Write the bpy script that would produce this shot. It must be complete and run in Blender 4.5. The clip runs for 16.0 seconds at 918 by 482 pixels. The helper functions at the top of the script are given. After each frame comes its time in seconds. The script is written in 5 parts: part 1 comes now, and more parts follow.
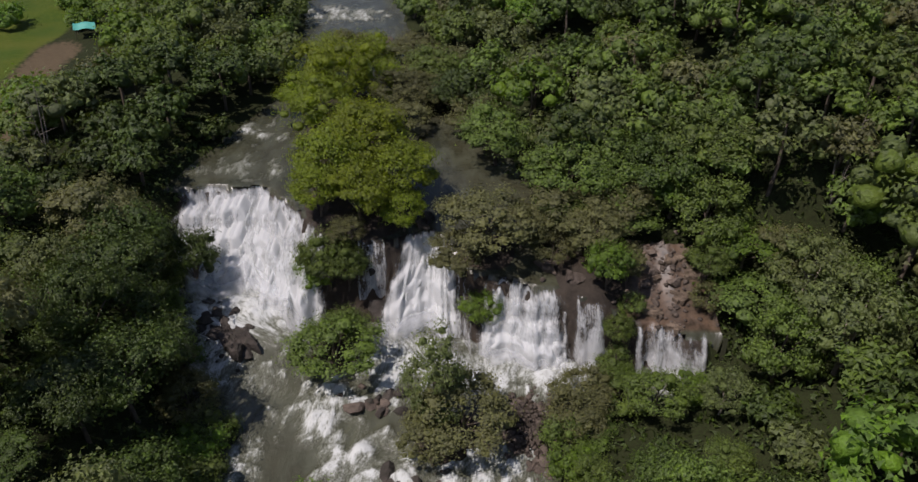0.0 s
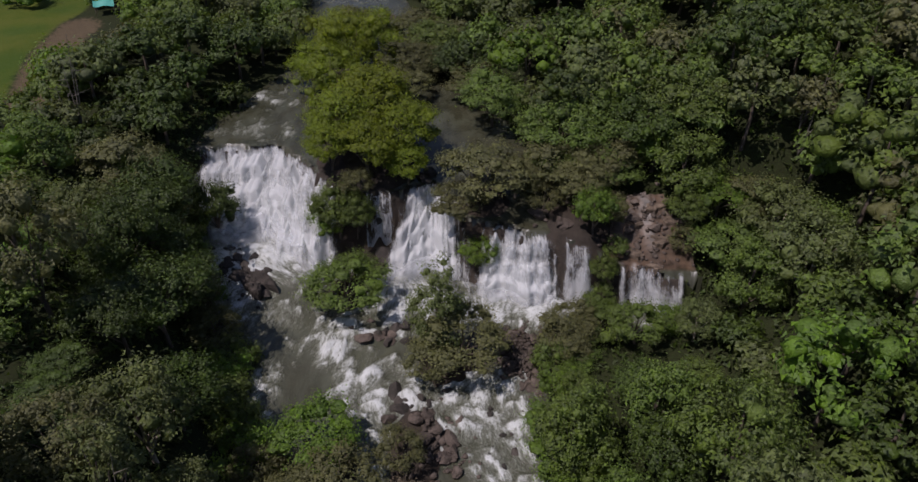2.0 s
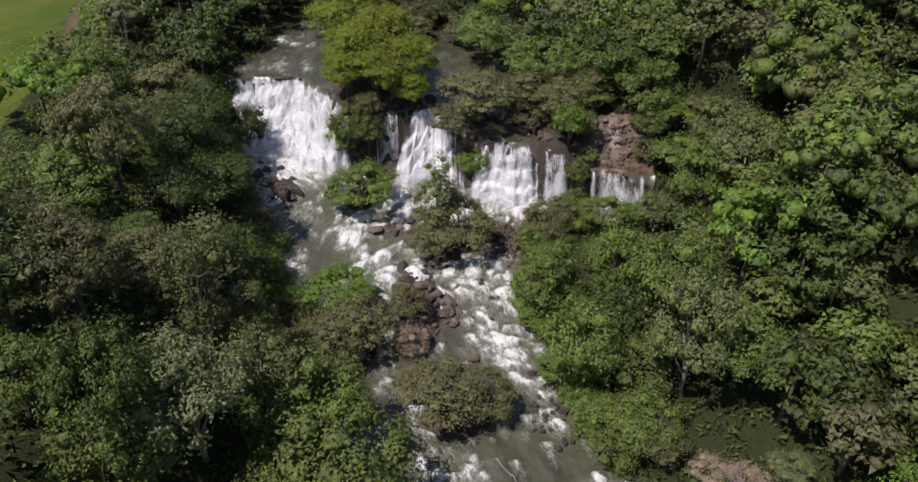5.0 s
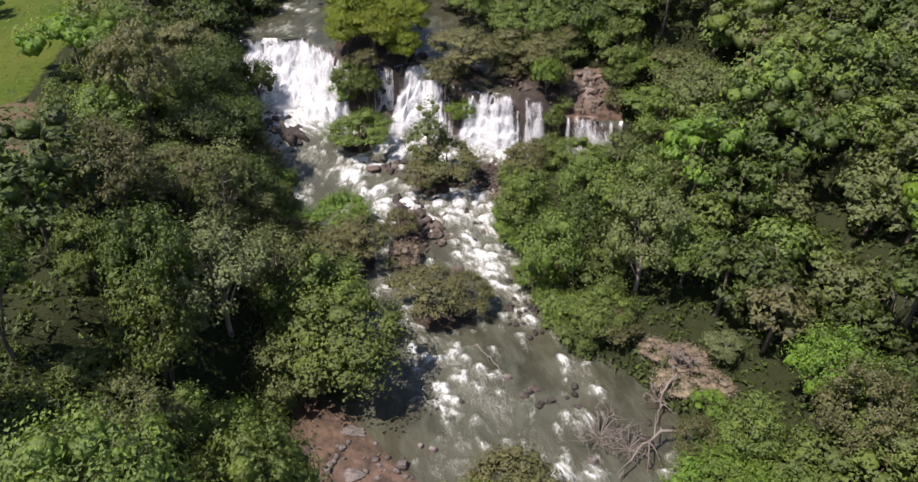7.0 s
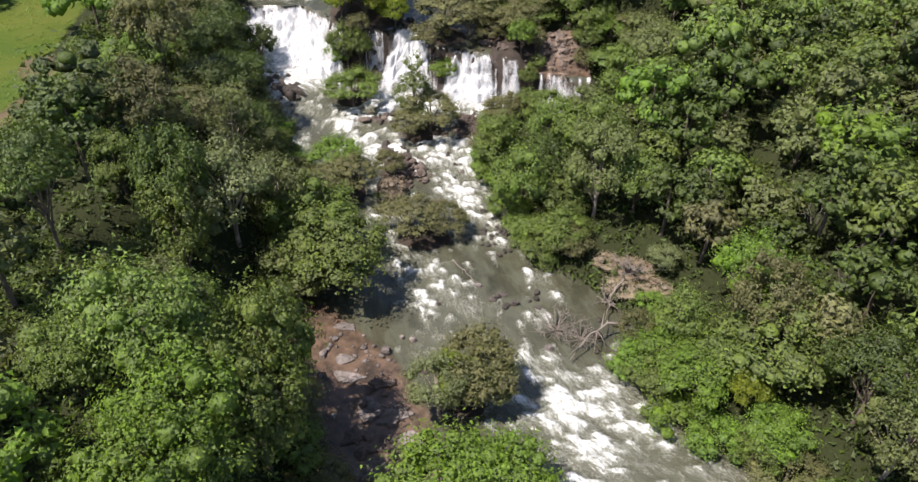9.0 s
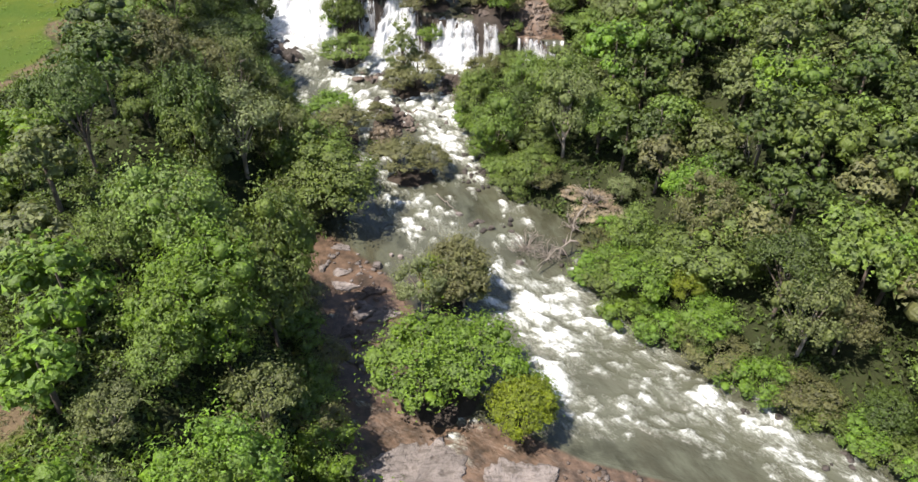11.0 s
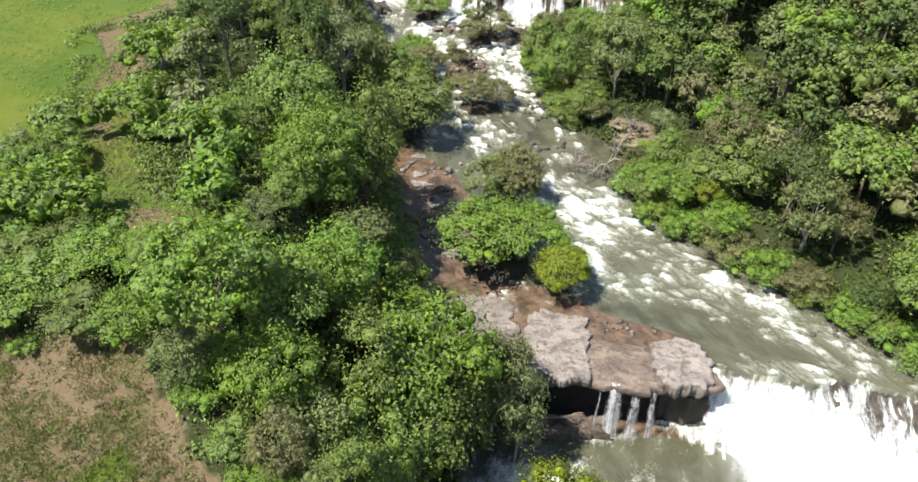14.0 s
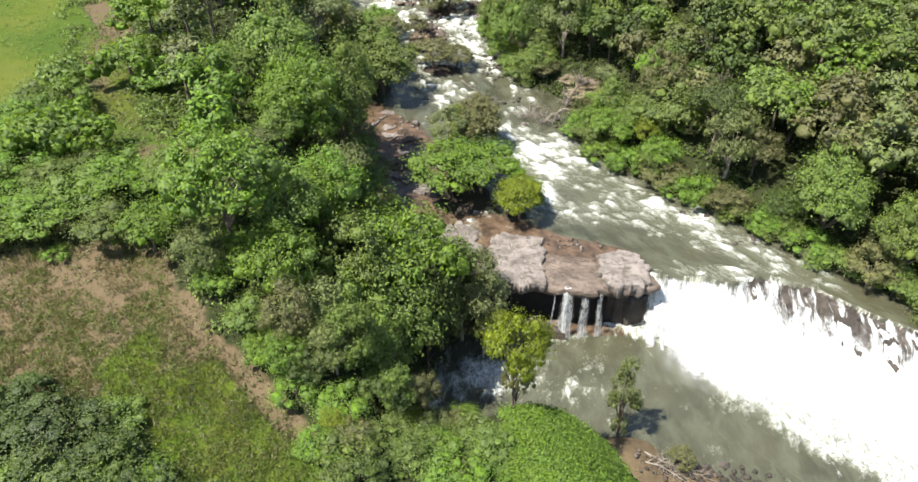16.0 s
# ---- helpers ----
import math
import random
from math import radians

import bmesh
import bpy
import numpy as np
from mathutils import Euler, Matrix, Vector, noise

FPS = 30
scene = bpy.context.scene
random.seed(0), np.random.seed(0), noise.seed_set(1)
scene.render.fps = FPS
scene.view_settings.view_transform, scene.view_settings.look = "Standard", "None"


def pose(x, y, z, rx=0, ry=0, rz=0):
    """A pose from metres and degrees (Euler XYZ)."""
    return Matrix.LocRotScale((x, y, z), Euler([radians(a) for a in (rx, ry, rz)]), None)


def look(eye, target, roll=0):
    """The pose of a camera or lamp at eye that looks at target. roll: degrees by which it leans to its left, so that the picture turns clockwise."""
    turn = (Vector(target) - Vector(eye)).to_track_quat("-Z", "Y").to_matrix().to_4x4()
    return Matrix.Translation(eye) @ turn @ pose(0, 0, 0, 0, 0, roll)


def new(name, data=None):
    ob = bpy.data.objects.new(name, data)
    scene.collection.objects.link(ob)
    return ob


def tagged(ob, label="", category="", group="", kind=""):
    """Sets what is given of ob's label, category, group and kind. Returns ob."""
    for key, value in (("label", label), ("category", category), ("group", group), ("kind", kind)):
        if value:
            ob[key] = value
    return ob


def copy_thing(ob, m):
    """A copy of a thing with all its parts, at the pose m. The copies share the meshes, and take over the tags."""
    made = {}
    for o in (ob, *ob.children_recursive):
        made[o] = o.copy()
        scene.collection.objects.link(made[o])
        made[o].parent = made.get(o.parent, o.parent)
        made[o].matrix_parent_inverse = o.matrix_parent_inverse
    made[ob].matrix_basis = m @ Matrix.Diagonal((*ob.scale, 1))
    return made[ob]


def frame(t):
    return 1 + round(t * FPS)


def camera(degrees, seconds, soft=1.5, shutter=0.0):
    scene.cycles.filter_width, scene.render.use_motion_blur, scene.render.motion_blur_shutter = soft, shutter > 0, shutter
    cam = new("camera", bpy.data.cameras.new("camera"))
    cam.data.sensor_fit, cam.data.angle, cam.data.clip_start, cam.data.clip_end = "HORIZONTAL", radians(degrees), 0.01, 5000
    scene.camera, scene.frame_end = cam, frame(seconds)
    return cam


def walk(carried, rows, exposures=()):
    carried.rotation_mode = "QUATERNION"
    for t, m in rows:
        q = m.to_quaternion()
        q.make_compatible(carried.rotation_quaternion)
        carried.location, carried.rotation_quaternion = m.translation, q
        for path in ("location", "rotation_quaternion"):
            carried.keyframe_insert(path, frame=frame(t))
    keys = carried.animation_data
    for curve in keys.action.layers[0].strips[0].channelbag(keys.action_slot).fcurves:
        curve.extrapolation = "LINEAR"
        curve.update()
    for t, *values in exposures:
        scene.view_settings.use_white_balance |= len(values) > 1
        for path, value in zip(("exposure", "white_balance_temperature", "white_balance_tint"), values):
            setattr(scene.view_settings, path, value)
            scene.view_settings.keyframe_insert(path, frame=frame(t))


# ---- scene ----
cam = camera(66.4, 16.0, 1.5)
METRES, EYE, TILT, LEAN, TURN = 100.0, 52.0, -35.0, 0.0, 0.0
ROWS = [
    (0.0, 0.0, 0.0, 0.0, -0.0, 0.0, 0.0),
    (0.5, -0.0003, -0.0145, -0.0104, -0.01, -0.1, 0.0),
    (1.0, -0.0007, -0.0311, -0.0225, -0.03, -0.21, 0.02),
    (1.5, -0.0009, -0.0499, -0.0356, -0.06, -0.34, 0.03),
    (2.0, -0.001, -0.0701, -0.0498, -0.09, -0.48, 0.04),
    (2.5, -0.0009, -0.0918, -0.0651, -0.1, -0.62, 0.05),
    (3.0, -0.0013, -0.115, -0.0812, -0.13, -0.79, 0.07),
    (3.5, -0.0012, -0.139, -0.098, -0.13, -0.96, 0.09),
    (4.0, -0.0009, -0.1638, -0.1151, -0.16, -1.13, 0.11),
    (6.5, 0.0095, -0.2941, -0.2066, -0.31, -1.75, 0.21),
    (7.0, 0.0147, -0.3233, -0.227, -0.3, -1.86, 0.24),
    (7.5, 0.0198, -0.3506, -0.2458, -0.32, -1.98, 0.27),
    (8.0, 0.0253, -0.378, -0.2651, -0.35, -2.06, 0.3),
    (8.5, 0.0321, -0.4052, -0.2842, -0.36, -2.18, 0.29),
    (9.0, 0.038, -0.4325, -0.3027, -0.4, -2.27, 0.27),
    (11.5, 0.0537, -0.5704, -0.3984, -1.24, -2.66, 0.78),
    (12.0, 0.0543, -0.5976, -0.4175, -2.39, -2.71, 1.55),
    (12.5, 0.0517, -0.6241, -0.4373, -2.53, -2.72, 1.54),
    (13.0, 0.0477, -0.65, -0.4574, 2.88, -2.74, -2.15),
    (13.5, 0.0534, -0.68, -0.4746, 4.02, -2.98, -2.68),
    (14.0, 0.0531, -0.7053, -0.4926, 3.99, -3.0, -2.69),
    (14.5, 0.0533, -0.7331, -0.5119, 3.99, -3.04, -2.71),
    (15.0, 0.0542, -0.7611, -0.5309, 3.76, -3.1, -2.58),
    (15.5, 0.055, -0.7885, -0.5501, 2.75, -3.11, -1.94),
    (16.0, 0.057, -0.8163, -0.5691, 1.07, -3.11, -0.82),
]
EXPOSURES = [(0.0, -0.42, 6350, 20), (1.0, -0.57, 6250, 23), (2.0, -0.7, 6150, 25), (3.0, -0.58, 6150, 25), (4.2, -0.24, 6250, 24), (6.4, 0.45, 6350, 24), (7.0, 0.5, 6400, 23), (9.0, 0.76, 6450, 19), (11.4, 1.1, 6450, 14), (12.5, 1.26, 6500, 10), (16.0, 1.26, 6500, 9)]
walk(cam, [(t, pose(0, 0, EYE, TILT, LEAN, TURN) @ pose(METRES * x, METRES * y, METRES * z, 90 + pitch, roll, yaw)) for t, x, y, z, yaw, pitch, roll in ROWS], EXPOSURES)

# ---- light ----
SUN = Vector((-0.42, -0.2, 0.88)).normalized()
world = bpy.data.worlds.new("world")
scene.world = world
world.use_nodes = True
wn = world.node_tree
sky = wn.nodes.new("ShaderNodeTexSky")
sky.sky_type, sky.sun_disc = "NISHITA", False
sky.sun_elevation, sky.sun_rotation = math.asin(SUN.z), math.atan2(SUN.x, SUN.y)
wn.links.new(sky.outputs[0], wn.nodes["Background"].inputs[0])
wn.nodes["Background"].inputs[1].default_value = 0.1
sun_data = bpy.data.lights.new("sun", "SUN")
sun_data.energy, sun_data.angle, sun_data.color = 5.0, radians(0.5), (1.0, 0.95, 0.87)
sun = new("sun", sun_data)
sun.matrix_world = look((0, 0, 120), Vector((0, 0, 120)) - SUN)


# ---- materials ----
class Mat:
    """A node material with short calls."""

    def __init__(self, name):
        self.m = bpy.data.materials.new(name)
        self.m.use_nodes = True
        self.t = self.m.node_tree
        self.p = self.t.nodes["Principled BSDF"]
        self.out = self.t.nodes["Material Output"]

    def n(self, kind, **values):
        node = self.t.nodes.new("ShaderNode" + kind)
        for key, value in values.items():
            if key == "op":
                node.operation = value
            elif key == "attr":
                node.attribute_name = value
            elif key == "mode":
                node.data_type = value
        return node

    def put(self, socket, value):
        if hasattr(value, "is_output"):
            self.t.links.new(value, socket)
        else:
            socket.default_value = value

    def math(self, op, a, b=0.0, clamp=False):
        node = self.n("Math", op=op)
        node.use_clamp = clamp
        self.put(node.inputs[0], a)
        self.put(node.inputs[1], b)
        return node.outputs[0]

    def noise(self, vector, scale, detail=3.0, rough=0.55):
        node = self.n("TexNoise")
        self.put(node.inputs["Vector"], vector)
        node.inputs["Scale"].default_value = scale
        node.inputs["Detail"].default_value = detail
        node.inputs["Roughness"].default_value = rough
        return node.outputs[0]

    def voronoi(self, vector, scale, feature="F1", output="Distance"):
        node = self.n("TexVoronoi")
        node.feature = feature
        self.put(node.inputs["Vector"], vector)
        node.inputs["Scale"].default_value = scale
        return node.outputs[output]

    def step(self, value, low, high, a=0.0, b=1.0):
        node = self.n("MapRange")
        node.interpolation_type = "SMOOTHSTEP"
        self.put(node.inputs[0], value)
        for k, v in zip((1, 2, 3, 4), (low, high, a, b)):
            node.inputs[k].default_value = v
        return node.outputs[0]

    def mix(self, fac, a, b, blend="MIX"):
        node = self.n("Mix", mode="RGBA")
        node.blend_type = blend
        self.put(node.inputs[0], fac)
        for k, v in ((6, a), (7, b)):
            self.put(node.inputs[k], v if hasattr(v, "is_output") else (*v, 1.0))
        return node.outputs[2]

    def scaled(self, vector, sx, sy, sz):
        node = self.n("Mapping")
        self.put(node.inputs["Vector"], vector)
        node.inputs["Scale"].default_value = (sx, sy, sz)
        return node.outputs[0]

    def bump(self, height, strength, distance):
        node = self.n("Bump")
        self.put(node.inputs["Height"], height)
        node.inputs["Strength"].default_value = strength
        node.inputs["Distance"].default_value = distance
        return node.outputs[0]

    def attribute(self, name, output="Fac"):
        return self.n("Attribute", attr=name).outputs[output]

    def place(self):
        return self.n("NewGeometry").outputs["Position"]

    def local(self):
        return self.n("TexCoord").outputs["Object"]

    def surface(self, colour, rough, normal=None, spec=0.5):
        self.put(self.p.inputs["Base Color"], colour if hasattr(colour, "is_output") else (*colour, 1.0))
        self.put(self.p.inputs["Roughness"], rough)
        self.put(self.p.inputs["Specular IOR Level"], spec)
        if normal is not None:
            self.put(self.p.inputs["Normal"], normal)
        return self.m


def leaf_material(name, dark, light, glow=0.3):
    """Foliage: each tree and each leaf has its own shade of green, and light passes through the blade."""
    k = Mat(name)
    tree = k.n("ObjectInfo").outputs["Random"]
    leaf = k.n("NewGeometry").outputs["Random Per Island"]
    patch = k.noise(k.place(), 0.35, 2.0)
    tree = k.math("FRACT", k.math("ADD", tree, k.attribute("tone")))
    fac = k.math("ADD", k.math("MULTIPLY", tree, 0.7), k.math("MULTIPLY", k.step(patch, 0.3, 0.7), 0.3))
    dark, light = [(1.22 * c[0], 1.14 * c[1], 1.25 * c[2] + 0.004) if c[1] > c[0] else c for c in (dark, light)]
    base = k.mix(fac, dark, light)
    speck = k.noise(k.place(), 2.4, 3.0, 0.65)
    value = k.math("MULTIPLY", k.step(leaf, 0.0, 1.0, 0.8, 1.22), k.step(speck, 0.32, 0.68, 0.8, 1.18))
    hsv = k.n("HueSaturation")
    k.put(hsv.inputs["Value"], value)
    k.put(hsv.inputs["Hue"], k.step(tree, 0.0, 1.0, 0.487, 0.512))
    k.put(hsv.inputs["Saturation"], k.step(leaf, 0.0, 1.0, 0.88, 1.06))
    k.put(hsv.inputs["Color"], base)
    k.surface(hsv.outputs[0], 0.48, k.bump(speck, 0.8, 0.35), 0.4)
    back = k.n("BsdfTranslucent")
    warm = k.mix(1.0, hsv.outputs[0], (1.18, 1.12, 0.66), "MULTIPLY")
    k.put(back.inputs[0], warm)
    blend = k.n("MixShader")
    blend.inputs[0].default_value = glow + 0.08
    k.put(blend.inputs[1], k.p.outputs[0])
    k.put(blend.inputs[2], back.outputs[0])
    k.put(k.out.inputs[0], blend.outputs[0])
    return k.m


def bark_material(name, dark, light):
    k = Mat(name)
    grain = k.noise(k.scaled(k.local(), 6, 6, 1.2), 2.0, 5.0)
    blotch = k.noise(k.local(), 0.9, 2.0)
    fac = k.math("ADD", k.math("MULTIPLY", grain, 0.6), k.math("MULTIPLY", k.step(blotch, 0.35, 0.7), 0.5), True)
    return k.surface(k.mix(fac, dark, light), 0.9, k.bump(grain, 0.6, 0.04), 0.2)


def rock_material(name, dark, light, stain):
    k = Mat(name)
    p = k.place()
    big = k.noise(p, 0.45, 3.0)
    fine = k.noise(p, 3.5, 6.0, 0.65)
    speck = k.voronoi(p, 5.0)
    fac = k.math("ADD", k.math("MULTIPLY", k.step(big, 0.3, 0.7), 0.55), k.math("MULTIPLY", fine, 0.5), True)
    base = k.mix(fac, dark, light)
    tint = k.n("ObjectInfo").outputs["Random"]
    base = k.mix(k.math("MULTIPLY", k.step(k.noise(p, 1.1, 4.0), 0.52, 0.68), 0.75), base, stain)
    pit = k.step(k.noise(k.scaled(p, 0.6, 1.6, 1.6), 1.2, 6.0, 0.7), 0.36, 0.5)
    base = k.mix(k.math("MULTIPLY", k.math("SUBTRACT", 1.0, pit), 0.65), base, stain)
    crumb = k.noise(p, 7.0, 6.0, 0.75)
    base = k.mix(k.step(crumb, 0.5, 0.68, 0.0, 0.55), base, stain)
    hsv = k.n("HueSaturation")
    k.put(hsv.inputs["Value"], k.step(tint, 0.0, 1.0, 0.8, 1.2))
    k.put(hsv.inputs["Color"], base)
    height = k.math("ADD", k.math("ADD", k.math("ADD", fine, k.math("MULTIPLY", crumb, 0.6)), k.math("MULTIPLY", speck, 0.3)), k.math("MULTIPLY", pit, 0.5))
    return k.surface(hsv.outputs[0], 0.85, k.bump(height, 0.8, 0.12), 0.3)


def ground_material():
    k = Mat("ground")
    p = k.place()
    big, fine, grain = k.noise(p, 0.12, 3.0), k.noise(p, 1.3, 5.0, 0.65), k.noise(p, 6.0, 4.0)
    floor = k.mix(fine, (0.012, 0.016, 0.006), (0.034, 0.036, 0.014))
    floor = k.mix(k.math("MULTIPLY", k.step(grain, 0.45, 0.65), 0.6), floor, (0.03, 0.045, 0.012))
    grass = k.mix(k.step(fine, 0.3, 0.7), (0.042, 0.07, 0.006), (0.075, 0.1, 0.01))
    grass = k.mix(k.step(big, 0.35, 0.65), grass, (0.085, 0.098, 0.014))
    grass = k.mix(k.math("MULTIPLY", k.step(grain, 0.5, 0.75), 0.5), grass, (0.05, 0.1, 0.01))
    grass = k.mix(k.math("MULTIPLY", k.step(k.noise(p, 0.05, 4.0, 0.6), 0.42, 0.62), 0.7), grass, (0.04, 0.075, 0.01))
    soil = k.mix(fine, (0.07, 0.05, 0.03), (0.135, 0.1, 0.058))
    soil = k.mix(k.math("MULTIPLY", k.step(grain, 0.5, 0.7), 0.45), soil, (0.16, 0.135, 0.07))
    rock = k.mix(fine, (0.016, 0.014, 0.012), (0.075, 0.06, 0.047))
    rock = k.mix(k.step(big, 0.45, 0.7), rock, (0.06, 0.044, 0.03))
    edge = k.math("MULTIPLY", k.math("SUBTRACT", fine, 0.5), 0.7)
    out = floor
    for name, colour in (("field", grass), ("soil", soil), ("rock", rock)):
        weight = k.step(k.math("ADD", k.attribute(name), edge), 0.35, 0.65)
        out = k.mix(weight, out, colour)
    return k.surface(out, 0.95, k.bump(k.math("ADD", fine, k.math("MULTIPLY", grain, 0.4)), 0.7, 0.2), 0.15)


def water_material():
    """Silty river water with foam that is drawn out along the stream."""
    k = Mat("river_water")
    p = k.place()
    flow = k.attribute("flow", "Vector")
    lace = k.noise(k.scaled(flow, 2.2, 0.95, 1.0), 1.0, 6.0, 0.68)
    fine = k.noise(k.scaled(flow, 7.0, 3.5, 1.0), 1.0, 4.0, 0.6)
    foam = k.attribute("foam")
    torn = k.math("ADD", k.math("MULTIPLY", k.math("SUBTRACT", lace, 0.5), 2.5), k.math("MULTIPLY", k.math("SUBTRACT", fine, 0.5), 1.5))
    mask = k.math("ADD", foam, k.math("MULTIPLY", torn, k.step(foam, 0.02, 0.35, 0.25, 1.0)))
    cover = k.step(mask, 0.1, 1.2)
    silt = k.noise(p, 0.16, 3.0)
    deep = k.mix(k.step(silt, 0.3, 0.7), (0.03, 0.031, 0.017), (0.055, 0.052, 0.03))
    current = k.noise(k.scaled(flow, 0.5, 0.26, 1.0), 1.0, 6.0, 0.62)
    deep = k.mix(k.step(current, 0.38, 0.68), deep, (0.075, 0.078, 0.05))
    deep = k.mix(k.step(k.attribute("churn"), 0.15, 0.8, 0.0, 0.65), deep, (0.098, 0.1, 0.068))
    bed = k.mix(k.step(k.noise(p, 0.7, 6.0, 0.65), 0.3, 0.7), (0.03, 0.02, 0.011), (0.125, 0.08, 0.05))
    body = k.mix(k.step(k.attribute("shallow"), 0.2, 0.8), deep, bed)
    colour = k.mix(cover, body, k.mix(k.step(mask, 0.4, 1.4), (0.3, 0.312, 0.24), (0.6, 0.612, 0.585)))
    rough = k.math("ADD", k.math("ADD", k.math("MULTIPLY", cover, 0.4), 0.26), k.math("MULTIPLY", k.attribute("shallow"), 0.2))
    ripple = k.noise(k.scaled(flow, 1.6, 1.0, 1.0), 1.4, 4.0)
    height = k.math("ADD", k.math("MULTIPLY", ripple, 0.5), k.math("MULTIPLY", cover, k.math("ADD", lace, k.math("MULTIPLY", fine, 0.5))))
    return k.surface(colour, rough, k.bump(height, 0.7, 0.25), 0.5)


def fall_material(name, dense):
    """Falling white water: bright threads with gaps between them."""
    k = Mat(name)
    uv = k.n("UVMap").outputs[0]
    thread = k.noise(k.scaled(uv, 6.5, 0.6, 1.0), 1.0, 8.0, 0.72)
    broad = k.noise(k.scaled(uv, 0.9, 0.2, 1.0), 1.0, 4.0, 0.6)
    puff = k.noise(k.scaled(uv, 1.2, 0.9, 1.0), 1.0, 6.0, 0.65)
    thick = k.math("ADD", k.attribute("foam"), k.math("ADD", k.math("MULTIPLY", k.math("SUBTRACT", thread, 0.5), 2.4), k.math("MULTIPLY", k.math("SUBTRACT", broad, 0.5), 1.3)))
    thick = k.math("ADD", thick, k.math("MULTIPLY", k.math("SUBTRACT", puff, 0.5), 1.4))
    froth = k.noise(k.scaled(uv, 4.2, 2.2, 1.0), 1.0, 8.0, 0.75)
    thick = k.math("ADD", thick, k.math("MULTIPLY", k.math("SUBTRACT", froth, 0.5), 1.6))
    cover = k.step(thick, dense - 0.8, dense + 0.8)
    shade = k.math("ADD", k.math("MULTIPLY", thread, 0.75), k.math("ADD", k.math("MULTIPLY", froth, 0.85), k.math("MULTIPLY", broad, 0.5)))
    shade = k.math("ADD", shade, k.math("MULTIPLY", k.attribute("foam"), 0.22))
    colour = k.mix(k.step(shade, 0.7, 1.3), (0.4, 0.42, 0.41), (0.85, 0.86, 0.85))
    k.surface(colour, 0.75, k.bump(k.math("ADD", thread, froth), 0.4, 0.2), 0.2)
    back = k.n("BsdfTranslucent")
    back.inputs[0].default_value = (0.76, 0.78, 0.78, 1)
    white = k.n("MixShader")
    white.inputs[0].default_value = 0.45
    k.put(white.inputs[1], k.p.outputs[0])
    k.put(white.inputs[2], back.outputs[0])
    clear = k.n("BsdfTransparent")
    blend = k.n("MixShader")
    k.put(blend.inputs[0], cover)
    k.put(blend.inputs[1], clear.outputs[0])
    k.put(blend.inputs[2], white.outputs[0])
    k.put(k.out.inputs[0], blend.outputs[0])
    return k.m


def spray_material():
    """Fine spray: a soft white veil, thickest in its middle."""
    k = Mat("spray")
    uv = k.n("UVMap").outputs[0]
    puff = k.noise(k.scaled(uv, 0.5, 0.6, 1.0), 1.0, 4.0, 0.6)
    cover = k.math("MULTIPLY", k.attribute("foam"), k.step(puff, 0.3, 0.75, 0.1, 0.75), True)
    k.surface((0.88, 0.89, 0.9), 0.9, None, 0.0)
    back = k.n("BsdfTranslucent")
    back.inputs[0].default_value = (0.88, 0.89, 0.9, 1)
    white = k.n("MixShader")
    white.inputs[0].default_value = 0.5
    k.put(white.inputs[1], k.p.outputs[0])
    k.put(white.inputs[2], back.outputs[0])
    clear = k.n("BsdfTransparent")
    blend = k.n("MixShader")
    k.put(blend.inputs[0], cover)
    k.put(blend.inputs[1], clear.outputs[0])
    k.put(blend.inputs[2], white.outputs[0])
    k.put(k.out.inputs[0], blend.outputs[0])
    return k.m


SPRAY = spray_material()
GROUND, WATER = ground_material(), water_material()
FALL, FALL_THIN = fall_material("falling_water", 0.3), fall_material("thin_falling_water", 0.55)
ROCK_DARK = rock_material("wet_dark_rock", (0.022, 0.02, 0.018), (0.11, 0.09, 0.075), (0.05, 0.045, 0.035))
ROCK_BROWN = rock_material("brown_rock", (0.06, 0.047, 0.038), (0.19, 0.148, 0.118), (0.065, 0.05, 0.038))
ROCK_PALE = rock_material("pale_slab_rock", (0.115, 0.1, 0.088), (0.265, 0.23, 0.205), (0.085, 0.07, 0.056))
ROCK_TAN = rock_material("tan_ledge_rock", (0.09, 0.066, 0.046), (0.26, 0.195, 0.14), (0.06, 0.042, 0.028))
BARK = bark_material("grey_brown_bark", (0.05, 0.038, 0.028), (0.2, 0.16, 0.125))
BARK_PALE = bark_material("bleached_wood", (0.19, 0.15, 0.115), (0.48, 0.41, 0.33))
BARK_GREY = bark_material("weathered_grey_wood", (0.1, 0.085, 0.07), (0.27, 0.235, 0.19))
LEAF_MID = leaf_material("mid_green_leaf", (0.07, 0.115, 0.018), (0.145, 0.212, 0.032))
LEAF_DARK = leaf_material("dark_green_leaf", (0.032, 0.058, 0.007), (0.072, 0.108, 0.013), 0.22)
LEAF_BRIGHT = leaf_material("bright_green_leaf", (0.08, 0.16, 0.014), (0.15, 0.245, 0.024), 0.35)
LEAF_YELLOW = leaf_material("yellow_green_leaf", (0.125, 0.18, 0.01), (0.19, 0.25, 0.014), 0.38)
LEAF_OLIVE = leaf_material("olive_leaf", (0.08, 0.095, 0.028), (0.15, 0.155, 0.05), 0.28)
LEAF_GREY = leaf_material("grey_green_leaf", (0.075, 0.105, 0.026), (0.14, 0.175, 0.046), 0.28)
